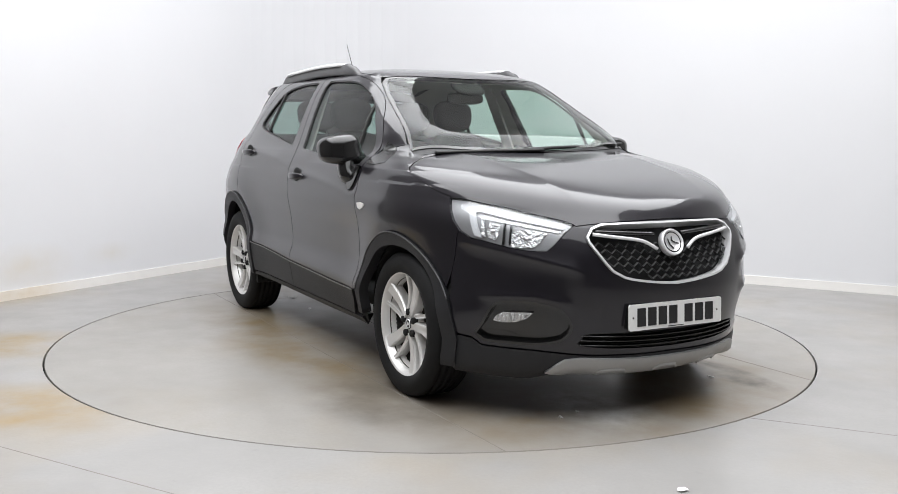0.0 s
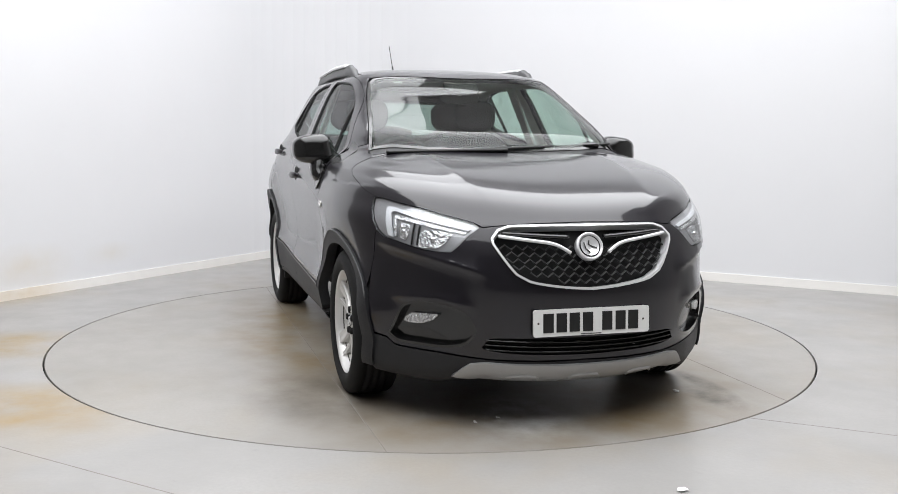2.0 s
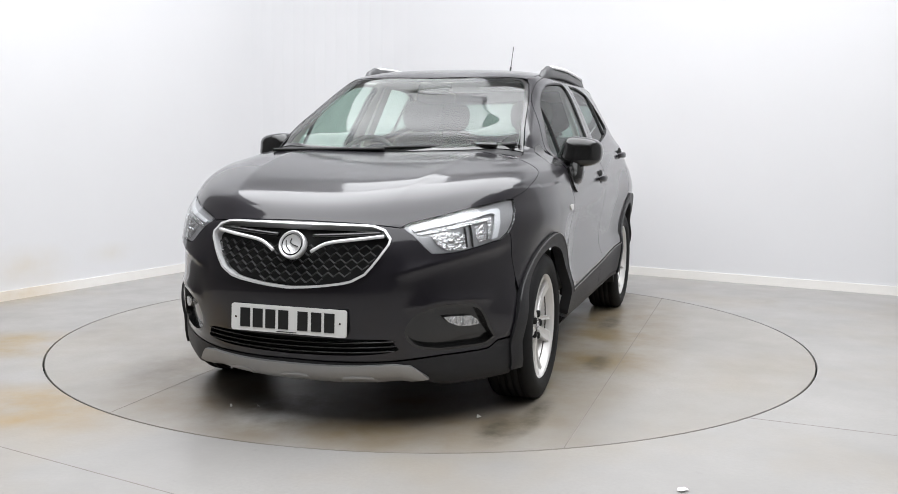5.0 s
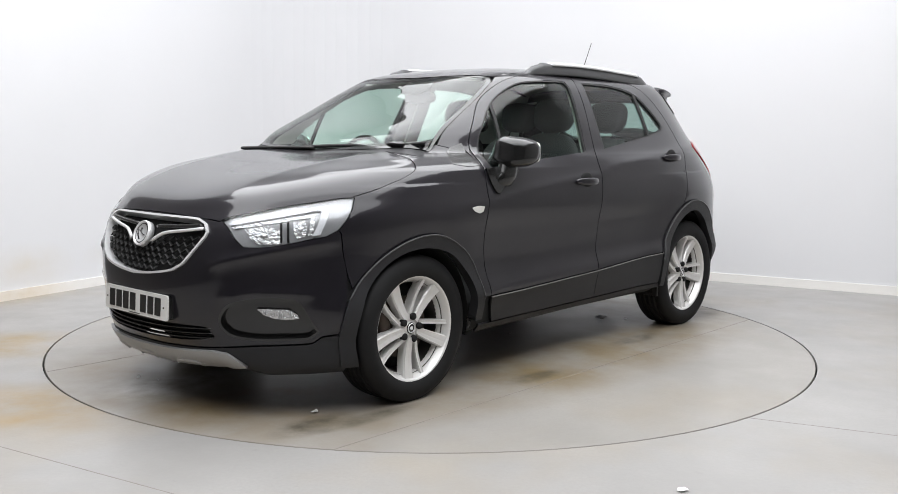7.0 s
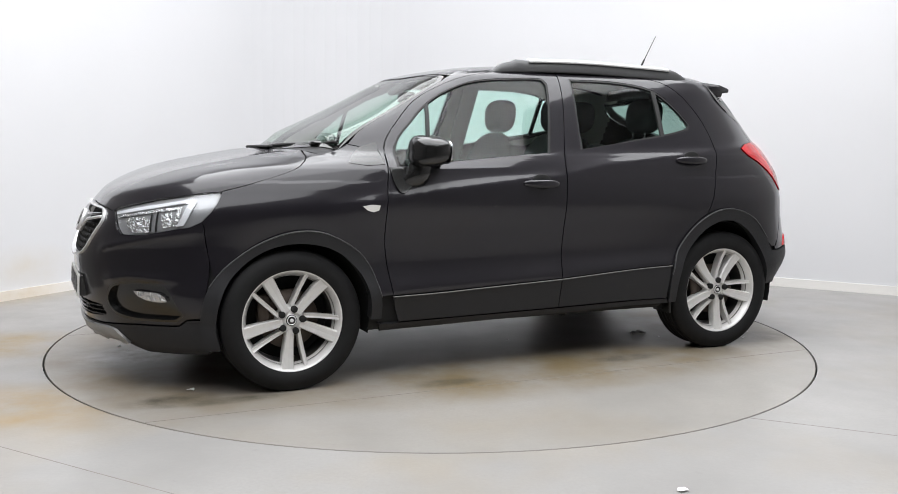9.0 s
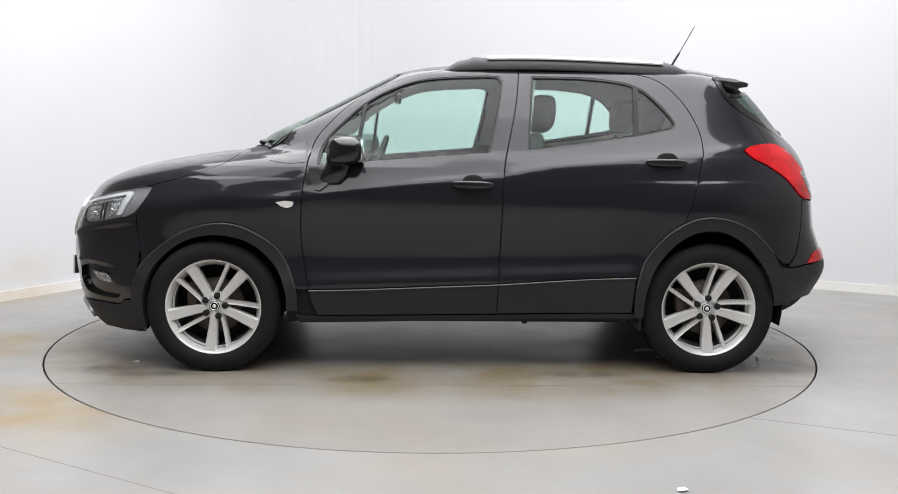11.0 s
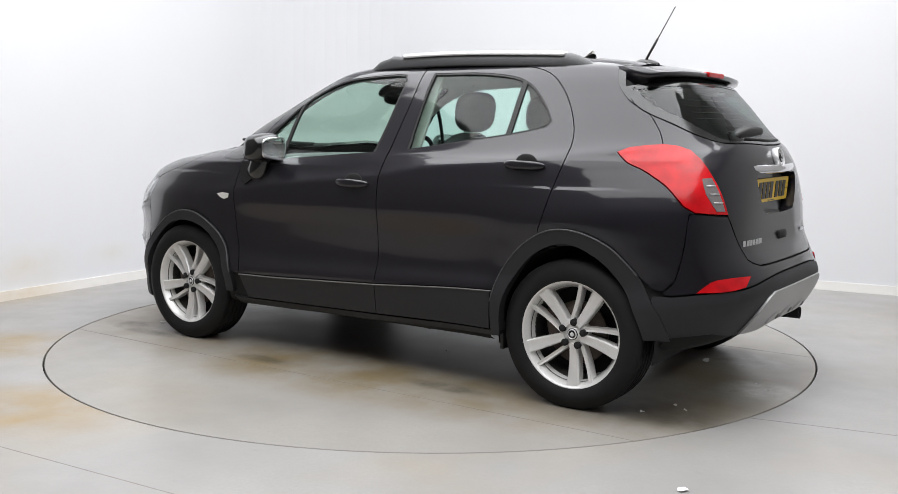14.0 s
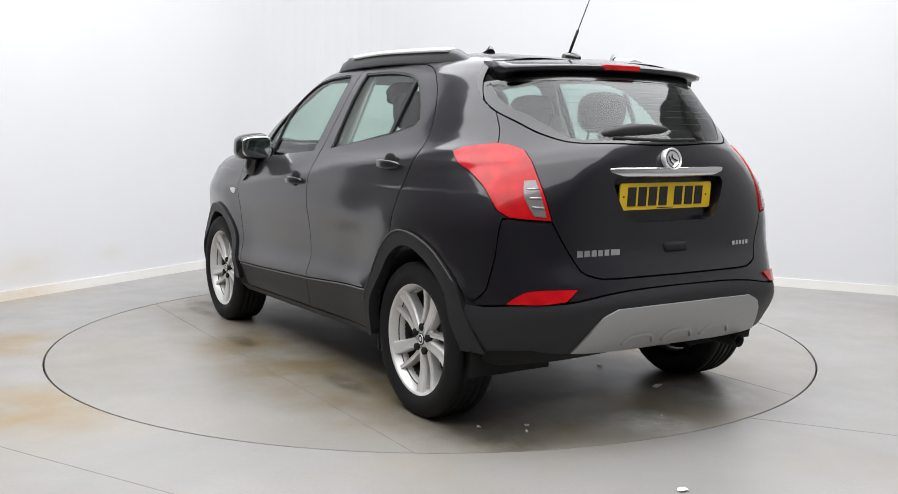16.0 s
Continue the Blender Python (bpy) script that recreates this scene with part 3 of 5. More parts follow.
def outline(curves, sym="", closed=False):
    """Skin coordinates of an outline made of (view, points) curves. sym: f or r mirrors a half that runs from the middle to the middle."""
    res = []
    for kind, pts in curves:
        pts = list(pts)
        if closed:
            pts = pts[-1:] + pts + pts[:2]
            cs = curve(pts)
            n = len(curve(pts[:2])) - 1
            m = len(curve(pts[-2:])) - 1
            cs = curve(pts)[n: len(cs) - m - 1] if m else cs[n:]
        else:
            cs = curve(pts)
        for c in cs:
            q = to_skin(kind, *c)
            if not res or abs(q[0] - res[-1][0]) + abs(q[1] - res[-1][1]) > 0.05:
                res.append(q)
    if sym == "f":
        res[0], res[-1] = (res[0][0], 0.0), (res[-1][0], 0.0)
        res = res + [(i, -j) for i, j in reversed(res[1:-1])]
    if sym == "r":
        res[0], res[-1] = (res[0][0], float(NA)), (res[-1][0], float(NA))
        res = res + [(i, 2 * NA - j) for i, j in reversed(res[1:-1])]
    return np.array(res)


def inside(poly, pts):
    x, y = pts[:, 0], pts[:, 1]
    r = np.zeros(len(pts), bool)
    n = len(poly)
    for k in range(n):
        (x0, y0), (x1, y1) = poly[k], poly[(k + 1) % n]
        if y0 == y1:
            continue
        c = ((y0 > y) != (y1 > y)) & (x < (x1 - x0) * (y - y0) / (y1 - y0) + x0)
        r ^= c
    return r


def shrink(poly, gap):
    """The outline drawn in by a gap in metres."""
    if not gap:
        return poly
    area = np.sum(poly[:, 0] * np.roll(poly[:, 1], -1) - poly[:, 1] * np.roll(poly[:, 0], -1))
    e = 0.05
    p = sample(PG, poly)
    pi = (sample(PG, poly + (e, 0)) - sample(PG, poly - (e, 0))) / (2 * e)
    pj = (sample(PG, poly + (0, e)) - sample(PG, poly - (0, e))) / (2 * e)
    t2 = np.roll(poly, -1, 0) - np.roll(poly, 1, 0)
    si, sj = np.linalg.norm(pi, axis=1) + 1e-5, np.linalg.norm(pj, axis=1) + 1e-5
    tm = t2 * np.stack([si, sj], 1)
    tm /= np.linalg.norm(tm, axis=1, keepdims=True) + 1e-12
    nm = np.stack([-tm[:, 1], tm[:, 0]], 1) * (1 if area > 0 else -1)
    return poly + np.clip(nm * gap / np.stack([np.maximum(si, 0.004), np.maximum(sj, 0.003)], 1), -3, 3)


def panel(poly, off=0.0, gap=0.0025, rim=0.012, holes=(), hole_gap=0.0, dense=1.0):
    """A sheet cut from the skin along an outline, with turned-in edges. Returns (verts, faces)."""
    loops = [shrink(poly, gap)] + [shrink(h, -hole_gap) for h in holes]
    pts, edges = [], []
    for lp in loops:
        n0 = len(pts)
        pts += [tuple(q) for q in lp]
        edges += [(n0 + k, n0 + (k + 1) % len(lp)) for k in range(len(lp))]
    P0 = loops[0]
    lo, hi = P0.min(0), P0.max(0)
    st = 1.0 / dense
    gi, gj = np.meshgrid(np.arange(math.floor(lo[0]), hi[0] + 1, st), np.arange(math.floor(lo[1]), hi[1] + 1, st), indexing="ij")
    g = np.stack([gi.ravel(), gj.ravel()], 1)
    g = g[inside(P0, g)]
    for h in loops[1:]:
        g = g[~inside(h, g)]
    keep = np.ones(len(g), bool)
    for lp in loops:
        a, b = lp, np.roll(lp, -1, 0)
        for k in range(len(lp)):
            ab = b[k] - a[k]
            t = np.clip(((g - a[k]) @ ab) / max(ab @ ab, 1e-9), 0, 1)
            keep &= np.hypot(*(g - a[k] - t[:, None] * ab).T) > 0.35 * st
    g = g[keep]
    allp = [Vector(q) for q in pts] + [Vector(q) for q in g]
    vo, _, fo, _, _, _ = geometry.delaunay_2d_cdt(allp, edges, [], 0, 1e-5)
    v2 = np.array([tuple(v) for v in vo])
    f = np.array([tuple(q) for q in fo])
    c = v2[f].mean(1)
    ok = inside(P0, c)
    for h in loops[1:]:
        ok &= ~inside(h, c)
    f = f[ok]
    p3, n3 = sample(PG, v2), sample(NG, v2)
    n3 /= np.linalg.norm(n3, axis=1, keepdims=True) + 1e-9
    p3 = p3 + n3 * off
    # face the outside
    nn = np.cross(p3[f[:, 1]] - p3[f[:, 0]], p3[f[:, 2]] - p3[f[:, 0]])
    flip = np.einsum("ij,ij->i", nn, n3[f[:, 0]]) < 0
    f[flip] = f[flip][:, ::-1]
    vs, fs = [tuple(v) for v in p3], [tuple(int(k) for k in q) for q in f]
    if rim:
        for lp in loops:
            a3, b3 = sample(PG, lp), sample(NG, lp)
            b3 /= np.linalg.norm(b3, axis=1, keepdims=True) + 1e-9
            n0, m = len(vs), len(lp)
            vs += [tuple(v) for v in a3 + b3 * off] + [tuple(v) for v in a3 + b3 * (off - rim)]
            fs += [(n0 + k, n0 + (k + 1) % m, n0 + m + (k + 1) % m, n0 + m + k) for k in range(m)]
    return vs, fs


def on_skin(kind, pts, off=0.0, step=0.02):
    """Points on the skin along a line."""
    ij = np.array([to_skin(kind, *c) for c in curve(pts, step)])
    p, n = sample(PG, ij), sample(NG, ij)
    n /= np.linalg.norm(n, axis=1, keepdims=True)
    return [Vector(v) for v in p + n * off]


car = tagged(new("car"), "near-black five-door compact crossover with silver alloy wheels, standing on the turntable", "car")


def pair(name, m, mat, parent=None, label="", smooth=True, parents=None):
    """A left part and its mirrored right twin. Returns both."""
    pl, pr = parents if parents else (parent or car, parent or car)
    a = part(name, m, mat, pl, label, smooth)
    b = part(name, mirrored(m), mat, pr, label, smooth)
    return a, b


# seams in side view
DOOR_FRONT = [(0.785, 0.44), (0.815, 0.62), (0.824, 0.74), (0.812, 0.943), (0.80, 1.03), (0.79, 1.10)]
PILLAR = [(0.79, 1.10), (0.765, 1.19), (0.70, 1.275), (0.575, 1.392), (0.429, 1.472), (0.282, 1.528), (0.132, 1.557), (-0.017, 1.570), (-0.293, 1.573)]
SPLIT = [(-0.293, 1.573), (-0.273, 1.39), (-0.231, 1.185), (-0.204, 1.041), (-0.193, 0.751), (-0.181, 0.473)]
REAR_TOP = [(-0.293, 1.573), (-0.616, 1.568), (-0.90, 1.552), (-1.02, 1.52), (-1.10, 1.46), (-1.16, 1.385), (-1.205, 1.30), (-1.228, 1.223), (-1.226, 1.137), (-1.195, 1.024), (-1.156, 0.88), (-1.128, 0.806)]
CREASE = [(0.785, 0.44), (0.554, 0.443), (0.258, 0.455), (-0.181, 0.473), (-0.62, 0.501), (-0.888, 0.513)]
ARCH_R = [(-1.128, 0.790), (-1.047, 0.733), (-0.97, 0.64), (-0.915, 0.55), (-0.895, 0.505)]
ARCH_R_ALL = [(-0.886, 0.30), (-0.888, 0.46), (-0.936, 0.60), (-1.047, 0.733), (-1.187, 0.811), (-1.33, 0.813), (-1.475, 0.754), (-1.595, 0.639), (-1.655, 0.53), (-1.70, 0.45), (-1.72, 0.36)]
ARCH_R_IN = [(-1.62, 0.36), (-1.60, 0.45), (-1.535, 0.585), (-1.42, 0.70), (-1.265, 0.757), (-1.11, 0.70), (-0.995, 0.57), (-0.941, 0.44), (-0.93, 0.30)]
ARCH_F_ALL = [(0.845, 0.33), (0.850, 0.44), (0.909, 0.595), (0.996, 0.69), (1.144, 0.764), (1.292, 0.768), (1.443, 0.714), (1.585, 0.612), (1.663, 0.516), (1.695, 0.42), (1.70, 0.32), (1.685, 0.222)]
ARCH_F_IN = [(1.615, 0.222), (1.635, 0.30), (1.635, 0.38), (1.62, 0.45), (1.575, 0.545), (1.474, 0.645), (1.353, 0.702), (1.215, 0.712), (1.07, 0.67), (0.955, 0.56), (0.905, 0.44), (0.90, 0.33)]
WIN_F = [[(0.745, 1.075), (0.738, 1.14), (0.69, 1.222), (0.627, 1.285), (0.566, 1.345), (0.519, 1.382), (0.427, 1.438), (0.28, 1.497), (0.131, 1.523), (-0.13, 1.537), (-0.185, 1.533)],
         [(-0.185, 1.533), (-0.207, 1.505)], [(-0.207, 1.505), (-0.178, 1.33), (-0.134, 1.137)], [(-0.134, 1.137), (0.265, 1.106), (0.55, 1.082), (0.745, 1.068)]]
WIN_R = [[(-0.325, 1.152), (-0.345, 1.40), (-0.357, 1.535)], [(-0.357, 1.535), (-0.614, 1.533), (-0.80, 1.515), (-0.90, 1.489), (-0.97, 1.448), (-1.055, 1.362), (-1.102, 1.292)],
         [(-1.102, 1.292), (-1.078, 1.264)], [(-1.078, 1.264), (-0.907, 1.229), (-0.61, 1.188), (-0.325, 1.152)]]
win_f = outline([("s", c) for c in WIN_F])
win_r = outline([("s", c) for c in WIN_R])

# windscreen and its edge, seen from the front
WS_EDGE = [(0.690, 1.15), (0.654, 1.232), (0.619, 1.334), (0.583, 1.437), (0.548, 1.51)]
windscreen = outline([("n", [(1.17, 0.0, 1.142), (1.125, 0.40, 1.142), (1.05, 0.58, 1.146), (1.0, 0.68, 1.155)]), ("f", WS_EDGE[1:]), ("n", [(0.345, 0.51, 1.535), (0.365, 0.3, 1.553), (0.378, 0.0, 1.556)])], "f")

# doors
fd = part("front_door", panel(outline([("s", DOOR_FRONT), ("s", PILLAR), ("s", SPLIT), ("s", CREASE[3::-1])]), holes=[win_f]), PAINT, car)
rd = part("rear_door", panel(outline([("s", SPLIT[::-1]), ("s", REAR_TOP), ("s", ARCH_R), ("s", CREASE[:2:-1])]), holes=[win_r]), PAINT, car)


def twin(ob):
    """The mirrored right-hand part of a left one."""
    me = ob.data
    vs, fs = mirrored(([v.co[:] for v in me.vertices], [p.vertices[:] for p in me.polygons]))
    return part(ob.name.split(".")[0], (vs, fs), me.materials[0], car)


fd_r, rd_r = twin(fd), twin(rd)
FD, RD = (fd, fd_r), (rd, rd_r)
SILL_F = [(0.785, 0.435), (0.775, 0.38), (0.745, 0.30)]
low_f = outline([("s", SILL_F), ("s", [(0.745, 0.30), (0.3, 0.305), (-0.176, 0.312)]), ("s", [(-0.176, 0.312), (-0.181, 0.468)]), ("s", [(-0.181, 0.468), (0.258, 0.450), (0.554, 0.438), (0.785, 0.435)])])
low_r = outline([("s", [(-0.176, 0.312), (-0.5, 0.318), (-0.87, 0.322)]), ("s", [(-0.87, 0.322), (-0.885, 0.508)]), ("s", [(-0.885, 0.508), (-0.62, 0.496), (-0.181, 0.468)]), ("s", [(-0.181, 0.468), (-0.176, 0.312)])])
pair("lower_moulding", panel(low_f, 0.004), CLAD, parents=FD, label="dark plastic lower door moulding")
pair("lower_moulding", panel(low_r, 0.004), CLAD, parents=RD, label="dark plastic lower door moulding")
# painted highlight along the top edge of the lower mouldings
EDGE = [(x, z - 0.006) for x, z in CREASE]
pair("moulding_edge", sweep(on_skin("s", EDGE[:4], 0.005), 0.007, 0.006, 8), EDGE_HIGHLIGHT, parents=FD, label="thin moulding edge, pale where it catches light")
pair("moulding_edge", sweep(on_skin("s", EDGE[3:], 0.005), 0.007, 0.006, 8), EDGE_HIGHLIGHT, parents=RD, label="thin moulding edge, pale where it catches light")
sill = outline([("s", [(0.85, 0.30), (0.84, 0.255), (0.0, 0.272), (-0.89, 0.29)]), ("s", [(-0.89, 0.29), (-0.88, 0.318), (-0.176, 0.308), (0.745, 0.296), (0.85, 0.30)])])
pair("sill", panel(sill, 0.0, rim=0.06), CLAD, label="dark plastic sill")

# fenders, side frames with the rear quarters
HOOD_SIDE = [(1.135, 1.145), (1.165, 1.112), (1.22, 1.072), (1.31, 1.036), (1.42, 1.003), (1.51, 0.977), (1.592, 0.956)]
LAMP_TOP = [(2.029, 0.435, 0.858), (2.011, 0.459, 0.871), (1.935, 0.558, 0.900), (1.848, 0.641, 0.925), (1.75, 0.711, 0.941), (1.638, 0.768, 0.956), (1.592, 0.790, 0.956)]
LAMP_REAR = [(1.592, 0.790, 0.956), (1.613, 0.796, 0.905), (1.643, 0.792, 0.857), (1.681, 0.780, 0.816)]
LAMP_BOT = [(1.681, 0.780, 0.816), (1.728, 0.759, 0.791), (1.782, 0.730, 0.780), (1.913, 0.643, 0.751), (1.982, 0.578, 0.745), (2.005, 0.550, 0.747)]
LAMP_IN = [(2.005, 0.550, 0.747), (2.018, 0.520, 0.775), (2.025, 0.478, 0.822), (2.029, 0.435, 0.855)]
fender = outline([("s", DOOR_FRONT), ("s", [(0.79, 1.10), (0.90, 1.165), (0.965, 1.175)]), ("n", [(1.0, 0.68, 1.155), (1.05, 0.69, 1.14), (1.10, 0.685, 1.137)]), ("s", HOOD_SIDE), ("n", LAMP_REAR),
                  ("s", [(1.675, 0.80), (1.668, 0.72), (1.655, 0.62), (1.64, 0.565)]), ("s", [(1.585, 0.612), (1.443, 0.714), (1.292, 0.768), (1.144, 0.764), (0.996, 0.69), (0.909, 0.595), (0.850, 0.44)])])
pair("front_wing", panel(fender), PAINT)
TAIL_TOP = [(-1.447, 0.775, 1.158), (-1.49, 0.745, 1.178), (-1.532, 0.722, 1.186), (-1.612, 0.668, 1.193)]
TAIL_IN = [(-1.612, 0.668, 1.193), (-1.667, 0.633, 1.187), (-1.715, 0.608, 1.168), (-1.762, 0.608, 1.131), (-1.82, 0.616, 1.066), (-1.866, 0.612, 0.99), (-1.896, 0.60, 0.898)]
TAIL_BOT = [(-1.896, 0.60, 0.898), (-1.85, 0.68, 0.902), (-1.795, 0.740, 0.909)]
TAIL_OUT = [(-1.795, 0.740, 0.909), (-1.755, 0.765, 0.935), (-1.68, 0.772, 1.015), (-1.63, 0.775, 1.049), (-1.56, 0.777, 1.088), (-1.50, 0.785, 1.112), (-1.447, 0.775, 1.158)]
GLASS_LOW = [(-1.40, 0.61, 1.437), (-1.456, 0.632, 1.372), (-1.531, 0.621, 1.324), (-1.62, 0.583, 1.283), (-1.725, 0.518, 1.230), (-1.819, 0.403, 1.199), (-1.879, 0.14, 1.194), (-1.885, 0.0, 1.193)]
GATE_LOW = [(-1.896, 0.60, 0.898), (-1.916, 0.568, 0.83), (-1.938, 0.522, 0.75), (-1.958, 0.498, 0.703), (-1.98, 0.44, 0.678), (-1.995, 0.35, 0.669), (-2.003, 0.0, 0.667)]
side = outline([("n", [(1.0, 0.68, 1.155)]), ("f", WS_EDGE[1:]), ("t", [(0.33, 0.525), (0.20, 0.545), (-0.3, 0.56), (-0.8, 0.55), (-1.36, 0.52)]),
                ("n", [(-1.378, 0.54, 1.53), (-1.389, 0.594, 1.465), (-1.40, 0.61, 1.437)]), ("n", GLASS_LOW[:3]), ("n", [(-1.531, 0.621, 1.324), (-1.59, 0.645, 1.25), (-1.612, 0.668, 1.193)]), ("n", TAIL_TOP[::-1]), ("n", TAIL_OUT[::-1]),
                ("s", [(-1.775, 0.905), (-1.765, 0.75), (-1.74, 0.62)]), ("s", [(-1.70, 0.575)]),
                ("s", [(-1.66, 0.58), (-1.60, 0.634), (-1.475, 0.754), (-1.33, 0.813), (-1.187, 0.811), (-1.128, 0.790)]), ("s", REAR_TOP[::-1]), ("s", PILLAR[::-1]), ("s", [(0.79, 1.10), (0.90, 1.165), (0.965, 1.175)])])
pair("side_frame", panel(side), PAINT)
pair("wheel_arch_moulding", panel(outline([("s", ARCH_F_ALL), ("s", ARCH_F_IN)]), 0.012, 0, 0.05), CLAD, label="dark plastic wheel arch moulding")
pair("wheel_arch_moulding", panel(outline([("s", ARCH_R_ALL), ("s", ARCH_R_IN)]), 0.012, 0, 0.05), CLAD, label="dark plastic wheel arch moulding")

# outer lips, in a paler grey that stands for the highlight along them
for line in (ARCH_F_ALL[1:-3], ARCH_R_ALL[1:-3]):
    pair("arch_lip", sweep(on_skin("s", line, 0.012), 0.008, 0.007, 8), RAIL_GREY, label="rounded outer lip of the arch moulding, paler for its highlight")

# bonnet, roof
HOOD_FRONT = [(0.0, 0.872), (0.22, 0.868), (0.38, 0.858), (0.43, 0.852)]
hood = outline([("f", HOOD_FRONT), ("n", LAMP_TOP), ("s", HOOD_SIDE[::-1]), ("n", [(1.10, 0.685, 1.137), (1.16, 0.40, 1.137), (1.19, 0.0, 1.136)])], "f")
part("bonnet", panel(hood), PAINT, car)


def roof_sheet():
    """The roof, cut out of the skin as seen from above."""
    half = curve([(0.395, 0.0), (0.375, 0.3), (0.33, 0.517), (0.20, 0.54), (-0.3, 0.555), (-0.8, 0.545), (-1.36, 0.515), (-1.40, 0.3), (-1.42, 0.0)], 0.05)
    pts = half + [(x, -y) for x, y in reversed(half[1:-1])]
    poly = np.array(pts)
    n = len(pts)
    g = np.array([(x, y) for x in np.arange(-1.42, 0.42, 0.045) for y in np.arange(-0.54, 0.56, 0.045)])
    g = g[inside(poly, g)]
    dist = np.min(np.hypot(g[:, None, 0] - poly[None, :, 0], g[:, None, 1] - poly[None, :, 1]), axis=1)
    g = g[dist > 0.022]
    vo, _, fo, _, _, _ = geometry.delaunay_2d_cdt([Vector(p) for p in pts] + [Vector(p) for p in g], [(k, (k + 1) % n) for k in range(n)], [], 1, 1e-5)
    vs = []
    for v in vo:
        hit, _, _, _ = TREE.ray_cast(Vector((v.x, min(abs(v.y), 0.9) + 1e-4, 4)), Vector((0, 0, -1)))
        vs.append((v.x, v.y, hit.z if hit else 1.55))
    fs = []
    for q in fo:
        a, b, c = (Vector(vs[k]) for k in q)
        fs.append(tuple(q) if (b - a).cross(c - a).z > 0 else tuple(reversed(q)))
    return vs, fs


part("roof", roof_sheet(), PAINT, car)
part("windscreen", panel(windscreen, -0.004, 0.003), GLASS_FRONT, car, "pale green windscreen").visible_shadow = False
part("windscreen_surround", panel(windscreen, -0.0025, 0.003, 0.02, holes=[shrink(windscreen, 0.028)]), BLACK, car, "black printed windscreen border")

# front bumper, lower valance
VAL_LINE = [(2.155, 0.0, 0.308), (2.13, 0.25, 0.309), (2.079, 0.414, 0.311), (2.039, 0.483, 0.318), (1.96, 0.579, 0.326), (1.868, 0.657, 0.328), (1.775, 0.724, 0.334), (1.744, 0.747, 0.366)]
front_bumper = outline([("f", HOOD_FRONT), ("n", LAMP_IN[::-1]), ("n", LAMP_BOT[::-1]), ("s", [(1.675, 0.80), (1.668, 0.72), (1.655, 0.62), (1.67, 0.52)]),
                        ("s", [(1.69, 0.43), (1.70, 0.372)]), ("n", VAL_LINE[::-1])], "f")
GR = [(0.0, 0.858), (0.20, 0.858), (0.33, 0.855), (0.375, 0.84), (0.403, 0.808), (0.40, 0.785), (0.37, 0.735), (0.32, 0.668), (0.27, 0.64), (0.20, 0.625), (0.10, 0.612), (0.0, 0.605)]
grille = outline([("f", GR)], "f")
FOG = [(2.075, 0.46, 0.435), (2.053, 0.508, 0.512), (1.973, 0.601, 0.541), (1.88, 0.675, 0.539), (1.83, 0.708, 0.507), (1.787, 0.731, 0.43), (1.755, 0.743, 0.385), (1.785, 0.716, 0.352), (1.869, 0.658, 0.346), (1.978, 0.563, 0.348), (2.05, 0.49, 0.372)]
fogpit = outline([("n", FOG)], closed=True)
fogpit_r = np.stack([fogpit[:, 0], -fogpit[:, 1]], 1)
LOWG = [(0.0, 0.405), (0.30, 0.405), (0.415, 0.40), (0.44, 0.36), (0.32, 0.338), (0.0, 0.328)]
lowg = outline([("f", LOWG)], "f")
fb = part("front_bumper", panel(front_bumper, holes=[grille, fogpit, fogpit_r, lowg]), PAINT, car)
valance = outline([("n", [(x, y, z - 0.004) for x, y, z in VAL_LINE]), ("s", [(1.672, 0.366), (1.668, 0.33), (1.66, 0.195)]), ("f", [(0.70, 0.188), (0.5, 0.19), (0.0, 0.195)])], "f")
part("lower_valance", panel(valance, 0.0, 0.002, 0.05), CLAD, fb, "dark grained plastic lower valance")
SKID = [(0.0, 0.288), (0.25, 0.292), (0.42, 0.298), (0.475, 0.290), (0.50, 0.268), (0.535, 0.232), (0.42, 0.222), (0.29, 0.214), (0.0, 0.208)]
skid = outline([("f", SKID)], "f")
sk = part("skid_plate", panel(skid, 0.014, 0, 0.02), SATIN, fb, "satin silver skid plate")
for c in (-0.27, 0.0, 0.27):
    part("skid_rib", sweep(on_skin("f", [(c - 0.07, 0.232), (c - 0.05, 0.246), (c, 0.248), (c + 0.05, 0.246), (c + 0.07, 0.232)], 0.012), 0.014, 0.022), SATIN, sk)
# grille
part("grille_back", panel(grille, -0.035, 0, 0), UNDER, fb, "black void behind the grille")
part("grille_frame", panel(grille, 0.012, -0.002, 0.045, holes=[shrink(grille, 0.0075)]), SATIN_BRIGHT, fb, "chrome grille surround")


def grille_mesh():
    inner = shrink(grille, 0.016)
    tubes = []
    for r, z in enumerate(np.arange(0.612, 0.80, 0.027)):
        pts = []
        for k in range(-18, 19):
            y = k * 0.0235
            zz = z + (0.0085 if (k + r) % 2 else -0.0085) + 0.06 * y * y
            q = np.array([to_skin("f", y, zz)])
            if inside(inner, q)[0]:
                p, n = sample(PG, q)[0], sample(NG, q)[0]
                pts.append(Vector(p - n * 0.014))
            elif len(pts) > 2:
                tubes.append(sweep(pts, 0.014, 0.0075, 6))
                pts = []
            else:
                pts = []
        if len(pts) > 2:
            tubes.append(sweep(pts, 0.014, 0.0075, 6))
    return joined(*tubes)


